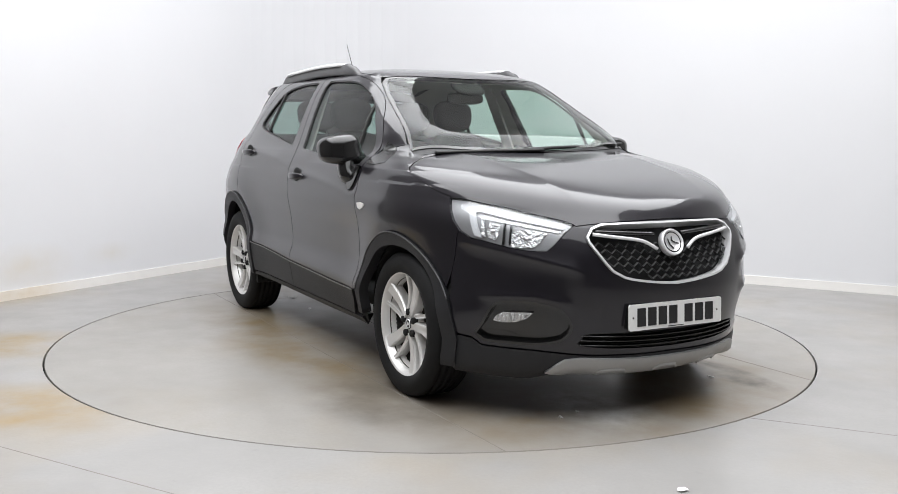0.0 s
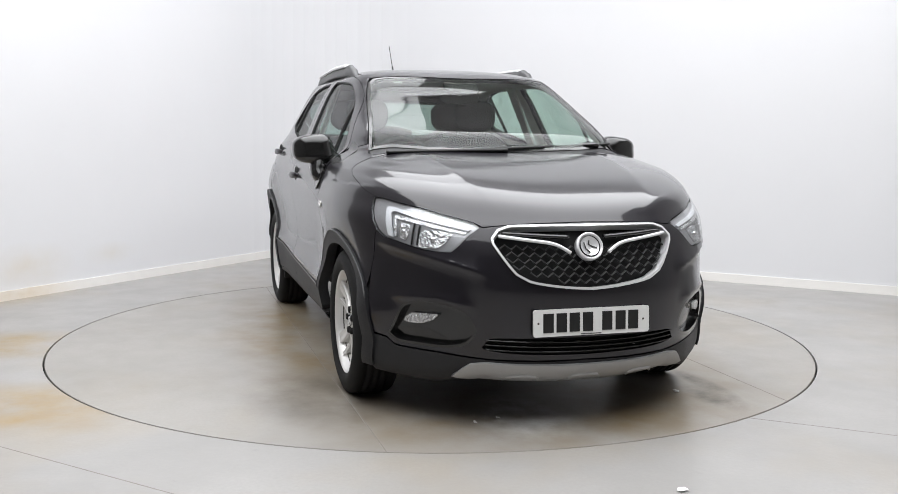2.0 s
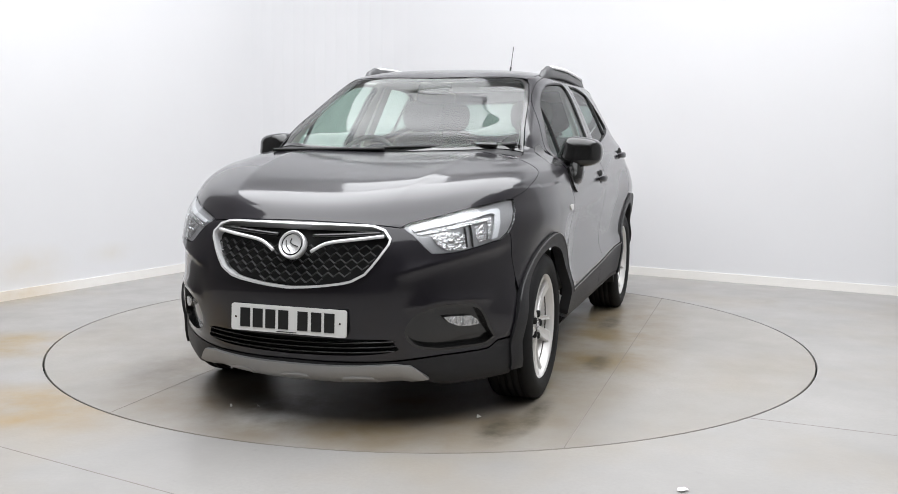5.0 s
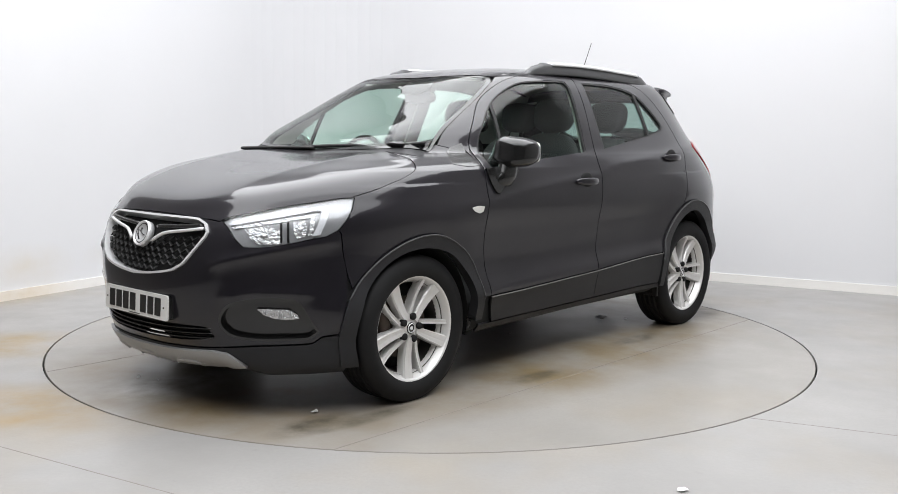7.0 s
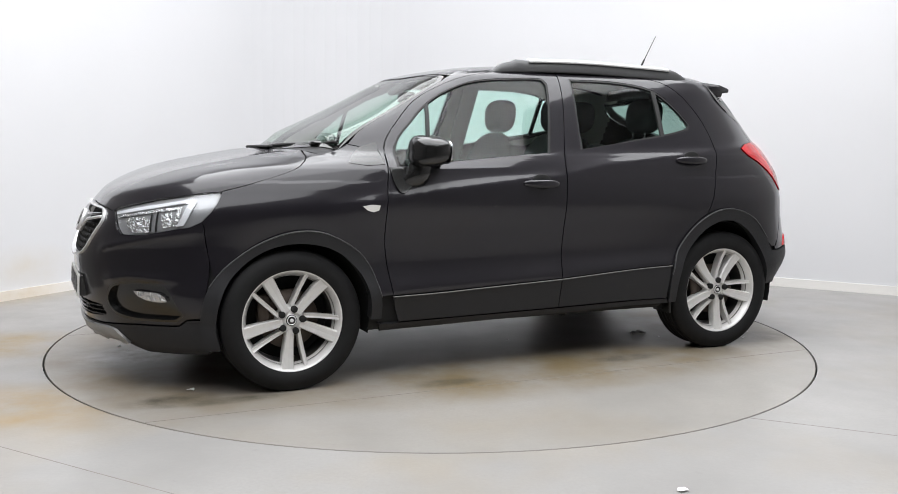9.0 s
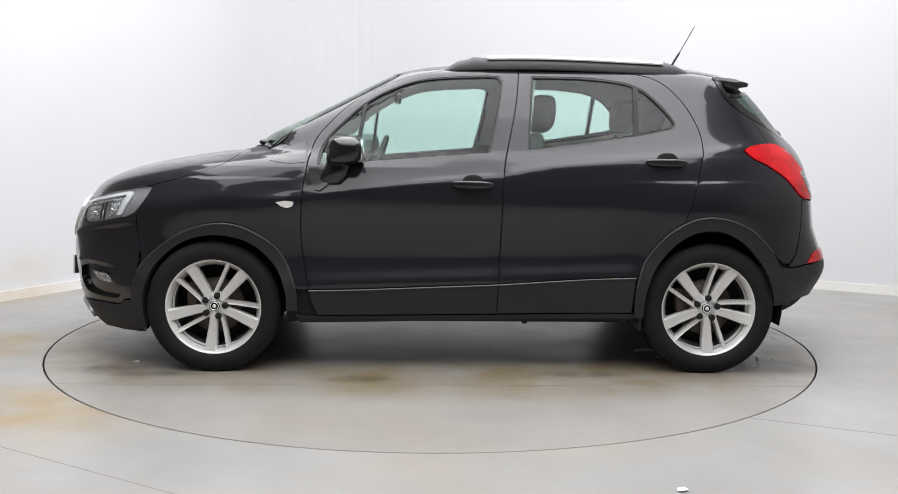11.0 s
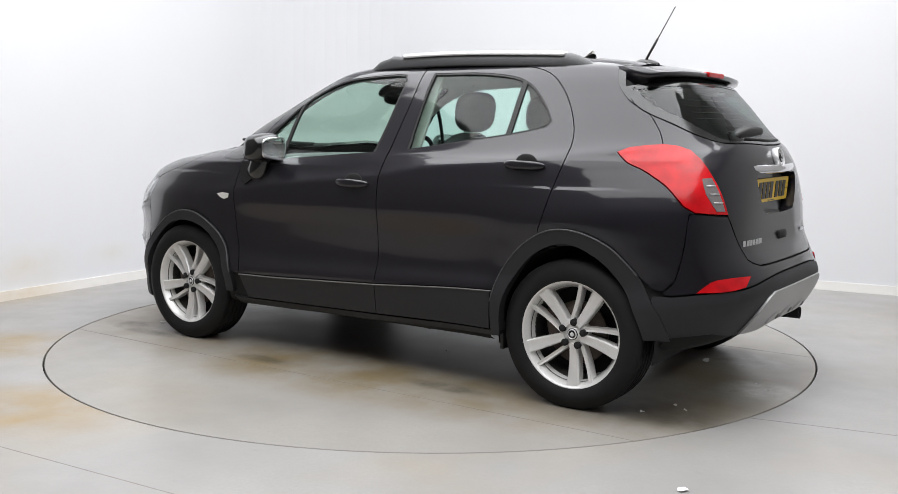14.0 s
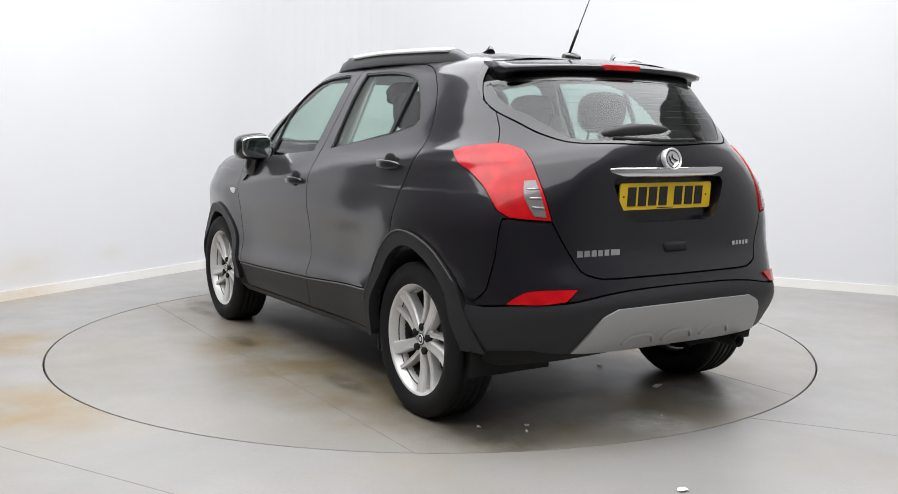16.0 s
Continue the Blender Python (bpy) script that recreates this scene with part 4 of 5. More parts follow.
part("grille_mesh", grille_mesh(), RUBBER, fb, "black honeycomb grille mesh", smooth=False)
for s in (1, -1):
    part("grille_wing", sweep(on_skin("f", [(s * 0.375, 0.818), (s * 0.28, 0.805), (s * 0.17, 0.790), (s * 0.125, 0.775), (s * 0.085, 0.750)], 0.006), 0.016, 0.015, taper=None), SATIN_BRIGHT, fb, "chrome wing bar")
    part("grille_bar", sweep(on_skin("f", [(s * 0.36, 0.832), (s * 0.2, 0.822), (s * 0.08, 0.815)], -0.004), 0.03, 0.02), BLACK, fb)


def badge(parent, x, z, r, tilt, face):
    """A round chrome emblem: ring, dark field and a plain winged shape."""
    m = Matrix.Translation((x, 0, z)) @ Matrix.Rotation(radians(tilt), 4, "Y") @ Matrix.Rotation(radians(-90 if face > 0 else 90), 4, "Z")

    def put(vf):
        return [m @ Vector(v) for v in vf[0]], vf[1]
    b = part("emblem", put(lathe([(0, 0.004), (r * 0.84, 0.004), (r * 0.86, 0.009), (r * 0.94, 0.011), (r, 0.006), (r, -0.02), (0, -0.02)], 40)), SATIN_BRIGHT, parent, "round chrome emblem")
    part("emblem_ring", put(lathe([(r * 0.70, 0.0055), (r * 0.78, 0.0055), (r * 0.80, 0.003)], 40)), BLACK, b)
    pts = [(-r * 0.5, 0.006, -r * 0.15), (-r * 0.15, 0.006, -r * 0.05), (r * 0.12, 0.006, r * 0.12), (r * 0.05, 0.006, r * 0.4)]
    part("emblem_shape", put(joined(sweep(pts, 0.004, r * 0.20, 8, up=(0, 1, 0)), sweep([(r * 0.05, 0.006, -r * 0.5), (r * 0.35, 0.006, -r * 0.2), (r * 0.45, 0.006, r * 0.25)], 0.004, r * 0.18, 8, up=(0, 1, 0)))), BLACK, b)
    return b


badge(fb, 2.150, 0.778, 0.059, -22, 1)


def plate(parent, x, z, tilt, face, mat, label):
    """A flat plate with rounded corners, plain bars for its characters and two screws."""
    m = Matrix.Translation((x, 0, z)) @ Matrix.Rotation(radians(tilt), 4, "Y") @ Matrix.Rotation(radians(90 if face > 0 else -90), 4, "Z")

    def put(bm):
        bmesh.ops.transform(bm, matrix=m, verts=bm.verts)
        return bm
    rim = []
    for cx, cz, a0 in ((0.25, 0.0455, 0), (-0.25, 0.0455, 90), (-0.25, -0.0455, 180), (0.25, -0.0455, 270)):
        rim += [(cx + 0.010 * math.cos(radians(a0 + 22.5 * k)), cz + 0.010 * math.sin(radians(a0 + 22.5 * k))) for k in range(5)]
    n = len(rim)
    sheet = ([m @ Vector((u, -0.004, w)) for u, w in rim] + [m @ Vector((u, 0.004, w)) for u, w in rim],
             [tuple(range(n)), tuple(range(2 * n - 1, n - 1, -1))] + [(k, k + n, (k + 1) % n + n, (k + 1) % n) for k in range(n)])
    p = part("number_plate", sheet, mat, parent, label, smooth=False)
    w = 0.0225
    for u in (-0.195, -0.137, -0.079, -0.020, 0.067, 0.128, 0.186):
        part("plate_bar", put(box((u - w, -0.0065, -0.039), (u + w, -0.003, 0.039))), INK, p, smooth=False)
    part("plate_line", put(box((-0.05, -0.006, -0.051), (0.04, -0.003, -0.048))), INK, p, smooth=False)
    for u in (-0.239, 0.232):
        part("screw", put(box((u - 0.004, -0.0068, -0.004), (u + 0.004, -0.003, 0.004), 0.002)), IRON, p, smooth=False)
    return p


plate(fb, 2.192, 0.473, -3, 1, PLATE_W, "white front number plate with dark characters shown as bars")
part("plate_bracket", box((2.150, -0.255, 0.42), (2.187, 0.255, 0.525), 0.006), BLACK, fb, smooth=False)
# lower intake
part("intake_back", panel(lowg, -0.05, 0, 0), UNDER, fb)
for z in (0.345, 0.366, 0.387):
    part("intake_slat", sweep(on_skin("f", [(-0.43, z + 0.006), (-0.25, z), (0.0, z - 0.004), (0.25, z), (0.43, z + 0.006)], -0.012), 0.03, 0.009), BLACK, fb)
for s in (1, -1):
    def mir(poly):
        return poly if s > 0 else np.stack([poly[:, 0], -poly[:, 1]], 1)[::-1]
    pit = part("fog_recess", panel(mir(fogpit), -0.028, 0, 0), BLACK, fb, "gloss black fog lamp recess")
    part("fog_recess_lip", panel(mir(fogpit), 0.0, 0.0, 0.03, holes=[shrink(mir(fogpit), 0.012)]), BLACK, pit)
    lamp = outline([("n", [(1.973, 0.595, 0.486), (1.917, 0.644, 0.484), (1.869, 0.68, 0.481), (1.843, 0.697, 0.463), (1.833, 0.703, 0.443), (1.858, 0.685, 0.438), (1.916, 0.642, 0.443), (1.953, 0.612, 0.461)])], closed=True)
    fl = part("fog_lamp", panel(mir(lamp), -0.010, 0, 0.02), REFLECTOR, fb, "clear fog lamp")
    for k, (p0, p1) in enumerate((((1.945, 0.618, 0.462), (1.945, 0.618, 0.482)), ((1.90, 0.655, 0.446), (1.90, 0.655, 0.479)), ((1.862, 0.684, 0.444), (1.862, 0.684, 0.474)))):
        part("fog_flute", sweep(on_skin("n", [(p0[0], s * p0[1], p0[2]), (p1[0], s * p1[1], p1[2])], -0.009), 0.005, 0.004, 6), LAMP_BED, fl)
    part("fog_lens", panel(mir(lamp), -0.004, 0, 0), LENS, fl)

# headlamps
headlamp = outline([("n", LAMP_TOP), ("n", LAMP_REAR), ("n", LAMP_BOT), ("n", LAMP_IN)])
strip = outline([("n", [(2.019, 0.47, 0.845), (1.943, 0.568, 0.874), (1.855, 0.65, 0.896), (1.776, 0.705, 0.913), (1.733, 0.729, 0.922), (1.705, 0.746, 0.922)]), ("n", [(1.700, 0.752, 0.910), (1.722, 0.753, 0.859), (1.754, 0.744, 0.799)]), ("n", [(1.785, 0.727, 0.792), (1.761, 0.735, 0.835), (1.735, 0.738, 0.897)]), ("n", [(1.747, 0.727, 0.903), (1.859, 0.654, 0.876), (1.947, 0.573, 0.855), (2.016, 0.482, 0.833)])])
strip2 = outline([("n", [(2.017, 0.487, 0.829), (1.948, 0.575, 0.849), (1.861, 0.656, 0.869), (1.771, 0.718, 0.885), (1.757, 0.726, 0.886)]), ("n", [(1.757, 0.726, 0.886), (1.768, 0.729, 0.848), (1.781, 0.729, 0.797)]), ("n", [(1.799, 0.719, 0.795), (1.787, 0.72, 0.836), (1.779, 0.718, 0.870)]), ("n", [(1.779, 0.718, 0.870), (1.863, 0.659, 0.855), (1.951, 0.578, 0.835), (2.011, 0.499, 0.820)])])
cup1 = outline([("n", [(1.987, 0.539, 0.820), (1.952, 0.579, 0.830), (1.903, 0.632, 0.828), (1.882, 0.655, 0.811), (1.884, 0.661, 0.778), (1.897, 0.654, 0.761), (1.964, 0.593, 0.761), (1.980, 0.565, 0.785)])], closed=True)
cup2 = outline([("n", [(1.842, 0.680, 0.848), (1.80, 0.706, 0.856), (1.798, 0.713, 0.824), (1.808, 0.712, 0.793), (1.838, 0.695, 0.785), (1.846, 0.686, 0.81)])], closed=True)
hl = pair("headlamp", panel(headlamp, -0.012, 0.003, 0.02), LAMP_BED, label="dark headlamp housing with white light guides")
pair("light_guide", panel(strip, 0.0, 0, 0.008), LAMP_WHITE, parents=hl, label="white L-shaped daytime light guide")
pair("light_guide", panel(strip2, -0.004, 0, 0.006), REFLECTOR, parents=hl)
pair("reflector", panel(cup1, -0.006, 0, 0.006), REFLECTOR, parents=hl, label="bright faceted lamp reflector")
pair("reflector", panel(cup2, -0.006, 0, 0.006), REFLECTOR, parents=hl, label="bright outer lamp reflector")
for cx, cy, cz, r in ((1.937, 0.605, 0.796, 0.027), (1.822, 0.70, 0.822, 0.021)):
    ij = np.array([to_skin("n", cx, cy, cz)])
    ctr, nrm = Vector(sample(PG, ij)[0]), Vector(sample(NG, ij)[0]).normalized()
    pair("bulb_shield", blob(tuple(ctr - nrm * 0.010), (r * 1.1, r * 1.1, r * 0.8), 2.0, 16, 10), CHROME, parents=hl, label="chrome bulb shield")
for a, b in (((1.885, 0.650, 0.765), (1.878, 0.645, 0.845)), ((1.862, 0.668, 0.765), (1.855, 0.662, 0.855))):
    pair("reflector_rib", sweep(on_skin("n", [a, b], -0.006), 0.010, 0.008, 6), UNDER, parents=hl)
pair("lens", panel(headlamp, 0.003, 0.003, 0.01), LENS, parents=hl, label="clear headlamp lens")

# rear: glass, tailgate, bumper, lamps
rear_glass = outline([("r", [(0.0, 1.488), (0.35, 1.480), (0.53, 1.470)]), ("n", [(-1.392, 0.60, 1.455)]), ("n", [(x, y, z + 0.004) for x, y, z in GLASS_LOW])], "r")
rg = part("rear_window", panel(rear_glass, -0.003, 0.003), GLASS_DARK, car, "dark tinted rear window")
rg.visible_shadow = False
part("rear_window_border", panel(rear_glass, -0.001, 0.003, 0.02, holes=[shrink(rear_glass, 0.075)]), BLACK, rg, "black window border")
for z in np.arange(1.26, 1.45, 0.028):
    h = float(np.interp(z, [1.24, 1.32, 1.46], [0.36, 0.47, 0.47]))
    part("heating_wire", sweep(on_skin("r", [(-h, z), (-h / 2, z), (0.0, z), (h / 2, z), (h, z)], -0.008, 0.06), 0.0035, 0.0025, 5), TRIM, rg)
tg_half = [("n", GLASS_LOW[:1:-1]), ("n", [(-1.531, 0.621, 1.324), (-1.59, 0.645, 1.25), (-1.612, 0.668, 1.193)]), ("n", TAIL_IN), ("n", GATE_LOW)]
tailgate = outline(tg_half, "r")
RECESS = [(0.0, 1.068), (0.30, 1.064), (0.315, 1.04), (0.285, 0.955), (0.245, 0.89), (0.21, 0.877), (0.0, 0.872)]
recess = outline([("r", RECESS)], "r")
tg = part("tailgate", panel(tailgate, holes=[recess]), PAINT, car)
part("plate_recess", panel(recess, -0.062, -0.004, 0), PAINT, tg)
part("plate_recess_edge", panel(recess, 0.0, -0.001, 0.064, holes=[shrink(recess, 0.004)]), PAINT, tg)
part("tailgate_bar", sweep([Vector((-1.936 + 0.36 * y * y, y, 1.084)) for y in np.linspace(-0.378, 0.378, 17)], 0.022, 0.042, 8), CHROME, tg, "satin chrome bar over the plate")
badge(tg, -1.926, 1.136, 0.048, 14, -1)
plate(tg, -1.896, 0.983, -4, -1, PLATE_Y, "yellow rear number plate with dark characters shown as bars")
part("release_handle", box((-1.960, -0.078, 0.750), (-1.92, 0.052, 0.792), 0.012), UNDER, tg, "black tailgate release recess")


def letter_bars(y0, widths, z, h, x_off):
    res = []
    y = y0
    for w in widths:
        pts = on_skin("r", [(y, z), (y - w, z)], 0.003, 0.01)
        a, b = pts[0], pts[-1]
        res.append(([a + Vector((0, 0, -h / 2)), b + Vector((0, 0, -h / 2)), b + Vector((0, 0, h / 2)), a + Vector((0, 0, h / 2))] + [p + Vector((0.006, 0, q)) for p, q in ((a, -h / 2), (b, -h / 2), (b, h / 2), (a, h / 2))],
                    [(0, 1, 2, 3), (0, 4, 5, 1), (1, 5, 6, 2), (2, 6, 7, 3), (3, 7, 4, 0)]))
        y -= w + 0.007
    return res


for m in letter_bars(0.50, (0.026, 0.026, 0.024, 0.024, 0.024, 0.046), 0.765, 0.026, 0):
    part("lettering_bar", m, CHROME, tg, smooth=False)
for m in letter_bars(-0.36, (0.018, 0.016, 0.016, 0.016, 0.018), 0.768, 0.018, 0):
    part("lettering_bar", m, CHROME, tg, smooth=False)

tail = outline([("n", TAIL_TOP), ("n", TAIL_IN), ("n", TAIL_BOT), ("n", TAIL_OUT)])
tl = pair("tail_lamp", panel(tail, 0.006, 0.002, 0.02), RED, label="red wrap-around tail lamp")
clear = outline([("n", [(-1.792, 0.663, 1.051), (-1.822, 0.630, 1.056)]), ("n", [(-1.822, 0.630, 1.056), (-1.856, 0.628, 1.0), (-1.885, 0.619, 0.912)]), ("n", [(-1.885, 0.619, 0.912), (-1.861, 0.660, 0.915)]), ("n", [(-1.861, 0.660, 0.915), (-1.82, 0.683, 0.987), (-1.792, 0.663, 1.051)])])
cl = pair("reversing_lens", panel(clear, 0.009, 0, 0.006), LENS_GREY, parents=tl, label="clear reversing lamp lens")
for t in (0.25, 0.5, 0.75):
    a = Vector((-1.822, 0.630, 1.056)).lerp(Vector((-1.885, 0.619, 0.912)), t)
    b = Vector((-1.792, 0.663, 1.051)).lerp(Vector((-1.861, 0.660, 0.915)), t)
    pair("lens_rib", sweep(on_skin("n", [tuple(a), tuple(b)], 0.010), 0.006, 0.008, 6), LAMP_BED, parents=cl)

rb_top = [("n", [(x, y, z - 0.004) for x, y, z in GATE_LOW[::-1]]), ("n", [(-1.85, 0.68, 0.898), (-1.795, 0.740, 0.905)]), ("s", [(-1.775, 0.90), (-1.765, 0.75), (-1.74, 0.62), (-1.70, 0.575)])]
LOW_LINE = [(-2.02, 0.0, 0.622), (-2.018, 0.25, 0.620), (-2.014, 0.388, 0.612), (-1.967, 0.581, 0.582), (-1.823, 0.755, 0.568), (-1.73, 0.814, 0.557), (-1.70, 0.83, 0.56)]
rb = part("rear_bumper", panel(outline(rb_top + [("n", LOW_LINE[::-1])], "r")), PAINT, car)
rv = part("lower_bumper", panel(outline([("n", [(x, y, z - 0.004) for x, y, z in LOW_LINE]), ("s", [(-1.69, 0.555), (-1.66, 0.555)]), ("s", [(-1.648, 0.51), (-1.660, 0.45), (-1.668, 0.36)]), ("r", [(0.66, 0.385), (0.60, 0.372), (0.40, 0.358), (0.0, 0.352)])], "r"), 0.003, 0.002, 0.05), CLAD, rb, "dark grained plastic lower bumper")
rskid = outline([("r", [(0.0, 0.555), (0.20, 0.555), (0.37, 0.552)]), ("r", [(0.37, 0.552), (0.435, 0.525), (0.465, 0.49), (0.495, 0.43), (0.522, 0.378)]), ("r", [(0.522, 0.378), (0.30, 0.370), (0.0, 0.366)])], "r")
rs = part("skid_plate", panel(rskid, 0.014, 0, 0.02), SATIN, rb, "satin silver rear skid plate")
for c in (-0.22, 0.0, 0.22):
    part("skid_rib", sweep(on_skin("r", [(c - 0.085, 0.40), (c - 0.06, 0.432), (c, 0.437), (c + 0.06, 0.432), (c + 0.085, 0.40)], 0.012), 0.014, 0.022), SATIN, rs)
refl = outline([("n", [(-1.82, 0.757, 0.571), (-1.866, 0.713, 0.617), (-1.91, 0.66, 0.629), (-1.975, 0.53, 0.631)]), ("n", [(-1.975, 0.53, 0.631), (-1.967, 0.58, 0.586)]), ("n", [(-1.967, 0.58, 0.586), (-1.915, 0.666, 0.573), (-1.82, 0.757, 0.571)])])
pair("reflector", panel(refl, 0.008, 0, 0.012), RED, parents=(rb, rb), label="red rear reflector")
vf = lathe([(0.0, 0.04), (0.026, 0.04), (0.026, -0.02), (0.031, -0.02), (0.031, 0.25), (0.0, 0.25)], 24)
part("exhaust_tip", ([(-1.93 + y, -0.43 + x, 0.325 + z) for x, y, z in vf[0]], vf[1]), UNDER, car, "dark steel exhaust tip")

# spoiler with brake lamp
def spoiler():
    ys = np.linspace(-0.56, 0.56, 29)
    vs, fs = [], []
    for y in ys:
        k = (y / 0.56) ** 2
        x0, zt = -1.36 + 0.02 * k, 1.575 - 0.028 * k
        x1 = -1.60 + 0.075 * k ** 2
        sec = [(x0, zt), (-1.45, zt - 0.010), (x1 + 0.02, 1.537 - 0.016 * k), (x1, 1.530 - 0.018 * k), (x1 + 0.005, 1.512 - 0.018 * k), (x1 + 0.05, 1.508 - 0.02 * k), (-1.47, 1.495 - 0.03 * k), (-1.38, 1.49 - 0.03 * k)]
        vs += [(x, y, z) for x, z in sec]
    m = 8
    for a in range(len(ys) - 1):
        for q in range(m):
            r = (q + 1) % m
            fs.append((a * m + q, (a + 1) * m + q, (a + 1) * m + r, a * m + r))
    fs += [tuple(range(m)), tuple(range(len(vs) - 1, len(vs) - m - 1, -1))]
    return vs, fs


sp = part("spoiler", spoiler(), PAINT, car, "black roof spoiler over the rear window")
part("brake_lamp", box((-1.607, -0.105, 1.514), (-1.570, 0.105, 1.538), 0.005), RED, sp, "red high brake lamp", smooth=False)
wp = part("wiper_cover", blob((-1.80, 0.105, 1.243), (0.080, 0.38, 0.080), 2.8, 24, 14, fn=lambda p: Vector((p.x, p.y, p.z * (1 - 1.6 * abs(p.y - 0.02)) - 0.06 * p.y - 0.1 * p.x))), RUBBER, car, "black rear wiper under a wedge cover")
part("wiper_blade", sweep([(-1.842, 0.25, 1.222), (-1.868, 0.0, 1.213), (-1.855, -0.2, 1.216)], 0.012, 0.014, 8), RUBBER, wp)

fin = outline([("n", [(-1.375, 0.545, 1.535), (-1.400, 0.600, 1.450), (-1.452, 0.634, 1.375)]), ("n", [(-1.452, 0.634, 1.375), (-1.430, 0.640, 1.400), (-1.375, 0.618, 1.460), (-1.345, 0.560, 1.530)]), ("n", [(-1.345, 0.560, 1.530), (-1.375, 0.545, 1.535)])])
pair("window_fin", panel(fin, 0.005, 0, 0.012), BLACK, label="gloss black fin beside the rear window")

# side glass
for poly, doors in ((win_f, FD), (win_r, RD)):
    for ob in pair("window_glass", panel(poly, -0.010, -0.002, 0), GLASS, parents=doors, label="pale green side glass"):
        ob.visible_shadow = False
    pair("window_seal", panel(poly, -0.002, 0.0, 0.012, holes=[shrink(poly, 0.011)]), RUBBER, parents=doors, label="black rubber window seal")
pair("window_divider", panel(outline([("s", [(0.560, 1.082), (0.545, 1.22), (0.522, 1.375)]), ("s", [(0.500, 1.388), (0.525, 1.22), (0.540, 1.084)])]), 0.0, 0, 0.012), RUBBER, parents=FD, label="black window divider bar")
pair("window_divider", panel(outline([("s", [(-0.874, 1.222), (-0.884, 1.35), (-0.890, 1.490)]), ("s", [(-0.918, 1.480), (-0.910, 1.35), (-0.902, 1.230)])]), 0.0, 0, 0.012), RUBBER, parents=RD, label="black window divider bar")
pair("corner_trim", panel(outline([("s", [(0.985, 1.088), (0.945, 1.125), (0.885, 1.165), (0.812, 1.185)]), ("s", [(0.812, 1.185), (0.805, 1.08)]), ("s", [(0.805, 1.08), (0.90, 1.075), (0.985, 1.088)])]), 0.002, 0, 0.008), BLACK, label="black triangular trim at the pillar foot")

# handles, repeaters
def door_handle(x, z, doors):
    y0 = sample(PG, np.array([to_skin("s", x, z)]))[0][1]
    h = blob((x, y0 + 0.030, z), (0.215, 0.026, 0.040), 2.6, fn=lambda p: Vector((p.x, p.y - 0.022 * (p.x / 0.105) ** 2, p.z + 0.06 * p.x * 0.4)))
    hs = pair("door_handle", h, PAINT, parents=doors, label="body-coloured door handle")
    pair("handle_cup", blob((x - 0.005, y0 - 0.004, z + 0.004), (0.115, 0.020, 0.092), 2.2), UNDER, parents=hs, label="dark grip recess")


door_handle(-0.04, 0.978, FD)
door_handle(-1.03, 1.095, RD)
rep = outline([("s", [(0.945, 0.882), (0.90, 0.890), (0.855, 0.885), (0.862, 0.862), (0.89, 0.853), (0.92, 0.862)])], closed=True)
pair("side_repeater", panel(rep, 0.005, 0, 0.008), ORANGE, label="clear side indicator lens")

# door mirrors
def mirror_shell(p):
    k = p.y / 0.112
    up, low = max(0.0, p.z / 0.078), max(0.0, -p.z / 0.078)
    y = p.y - (0.045 * low - 0.030 * up) * max(0.0, -k)
    z = p.z * (1 - 0.16 * k) if p.z > 0 else p.z * (1 - 0.10 * max(0.0, k))
    return Vector((p.x - 0.035 * max(0.0, k) ** 2 * (1 if p.x > 0 else 0.3) + 0.02 * low, y, z))


ms = pair("door_mirror", blob((0.598, 0.890, 1.143), (0.180, 0.224, 0.156), 3.3, 32, 20, mirror_shell), BLACK, parents=FD, label="gloss black door mirror")
pair("mirror_foot", sweep(curve([(0.625, 0.868, 1.10), (0.640, 0.875, 1.05), (0.655, 0.872, 1.012), (0.675, 0.850, 0.990), (0.690, 0.815, 0.988)], 0.02), 0.085, 0.125, 16, up=(1, 0, 0), taper=None), BLACK, parents=ms)
base = outline([("s", [(0.790, 1.062), (0.778, 1.0), (0.752, 0.945), (0.728, 0.938), (0.690, 0.965), (0.635, 1.03), (0.610, 1.064)]), ("s", [(0.610, 1.064), (0.790, 1.062)])])
pair("mirror_base", panel(base, 0.010, 0, 0.014), BLACK, parents=ms, label="gloss black mirror base on the door")
pair("mirror_glass", blob((0.511, 0.892, 1.142), (0.012, 0.180, 0.122), 4, fn=lambda p: Vector((p.x, p.y, p.z * (1 - 1.2 * p.y)))), MIRROR, parents=ms, label="mirror glass")

# roof rails, aerial, wipers
def rail_line(x0, x1, dz):
    """The line of a roof rail between two stations, lifted by dz over its base."""
    base = [(0.17, 0.546, 1.560), (0.08, 0.551, 1.585), (-0.03, 0.556, 1.600), (-0.45, 0.562, 1.606), (-0.9, 0.552, 1.592), (-1.09, 0.546, 1.582), (-1.20, 0.541, 1.564), (-1.325, 0.534, 1.532)]
    return [(x, y, z + dz) for x, y, z in curve(base, 0.03) if x1 <= x <= x0]


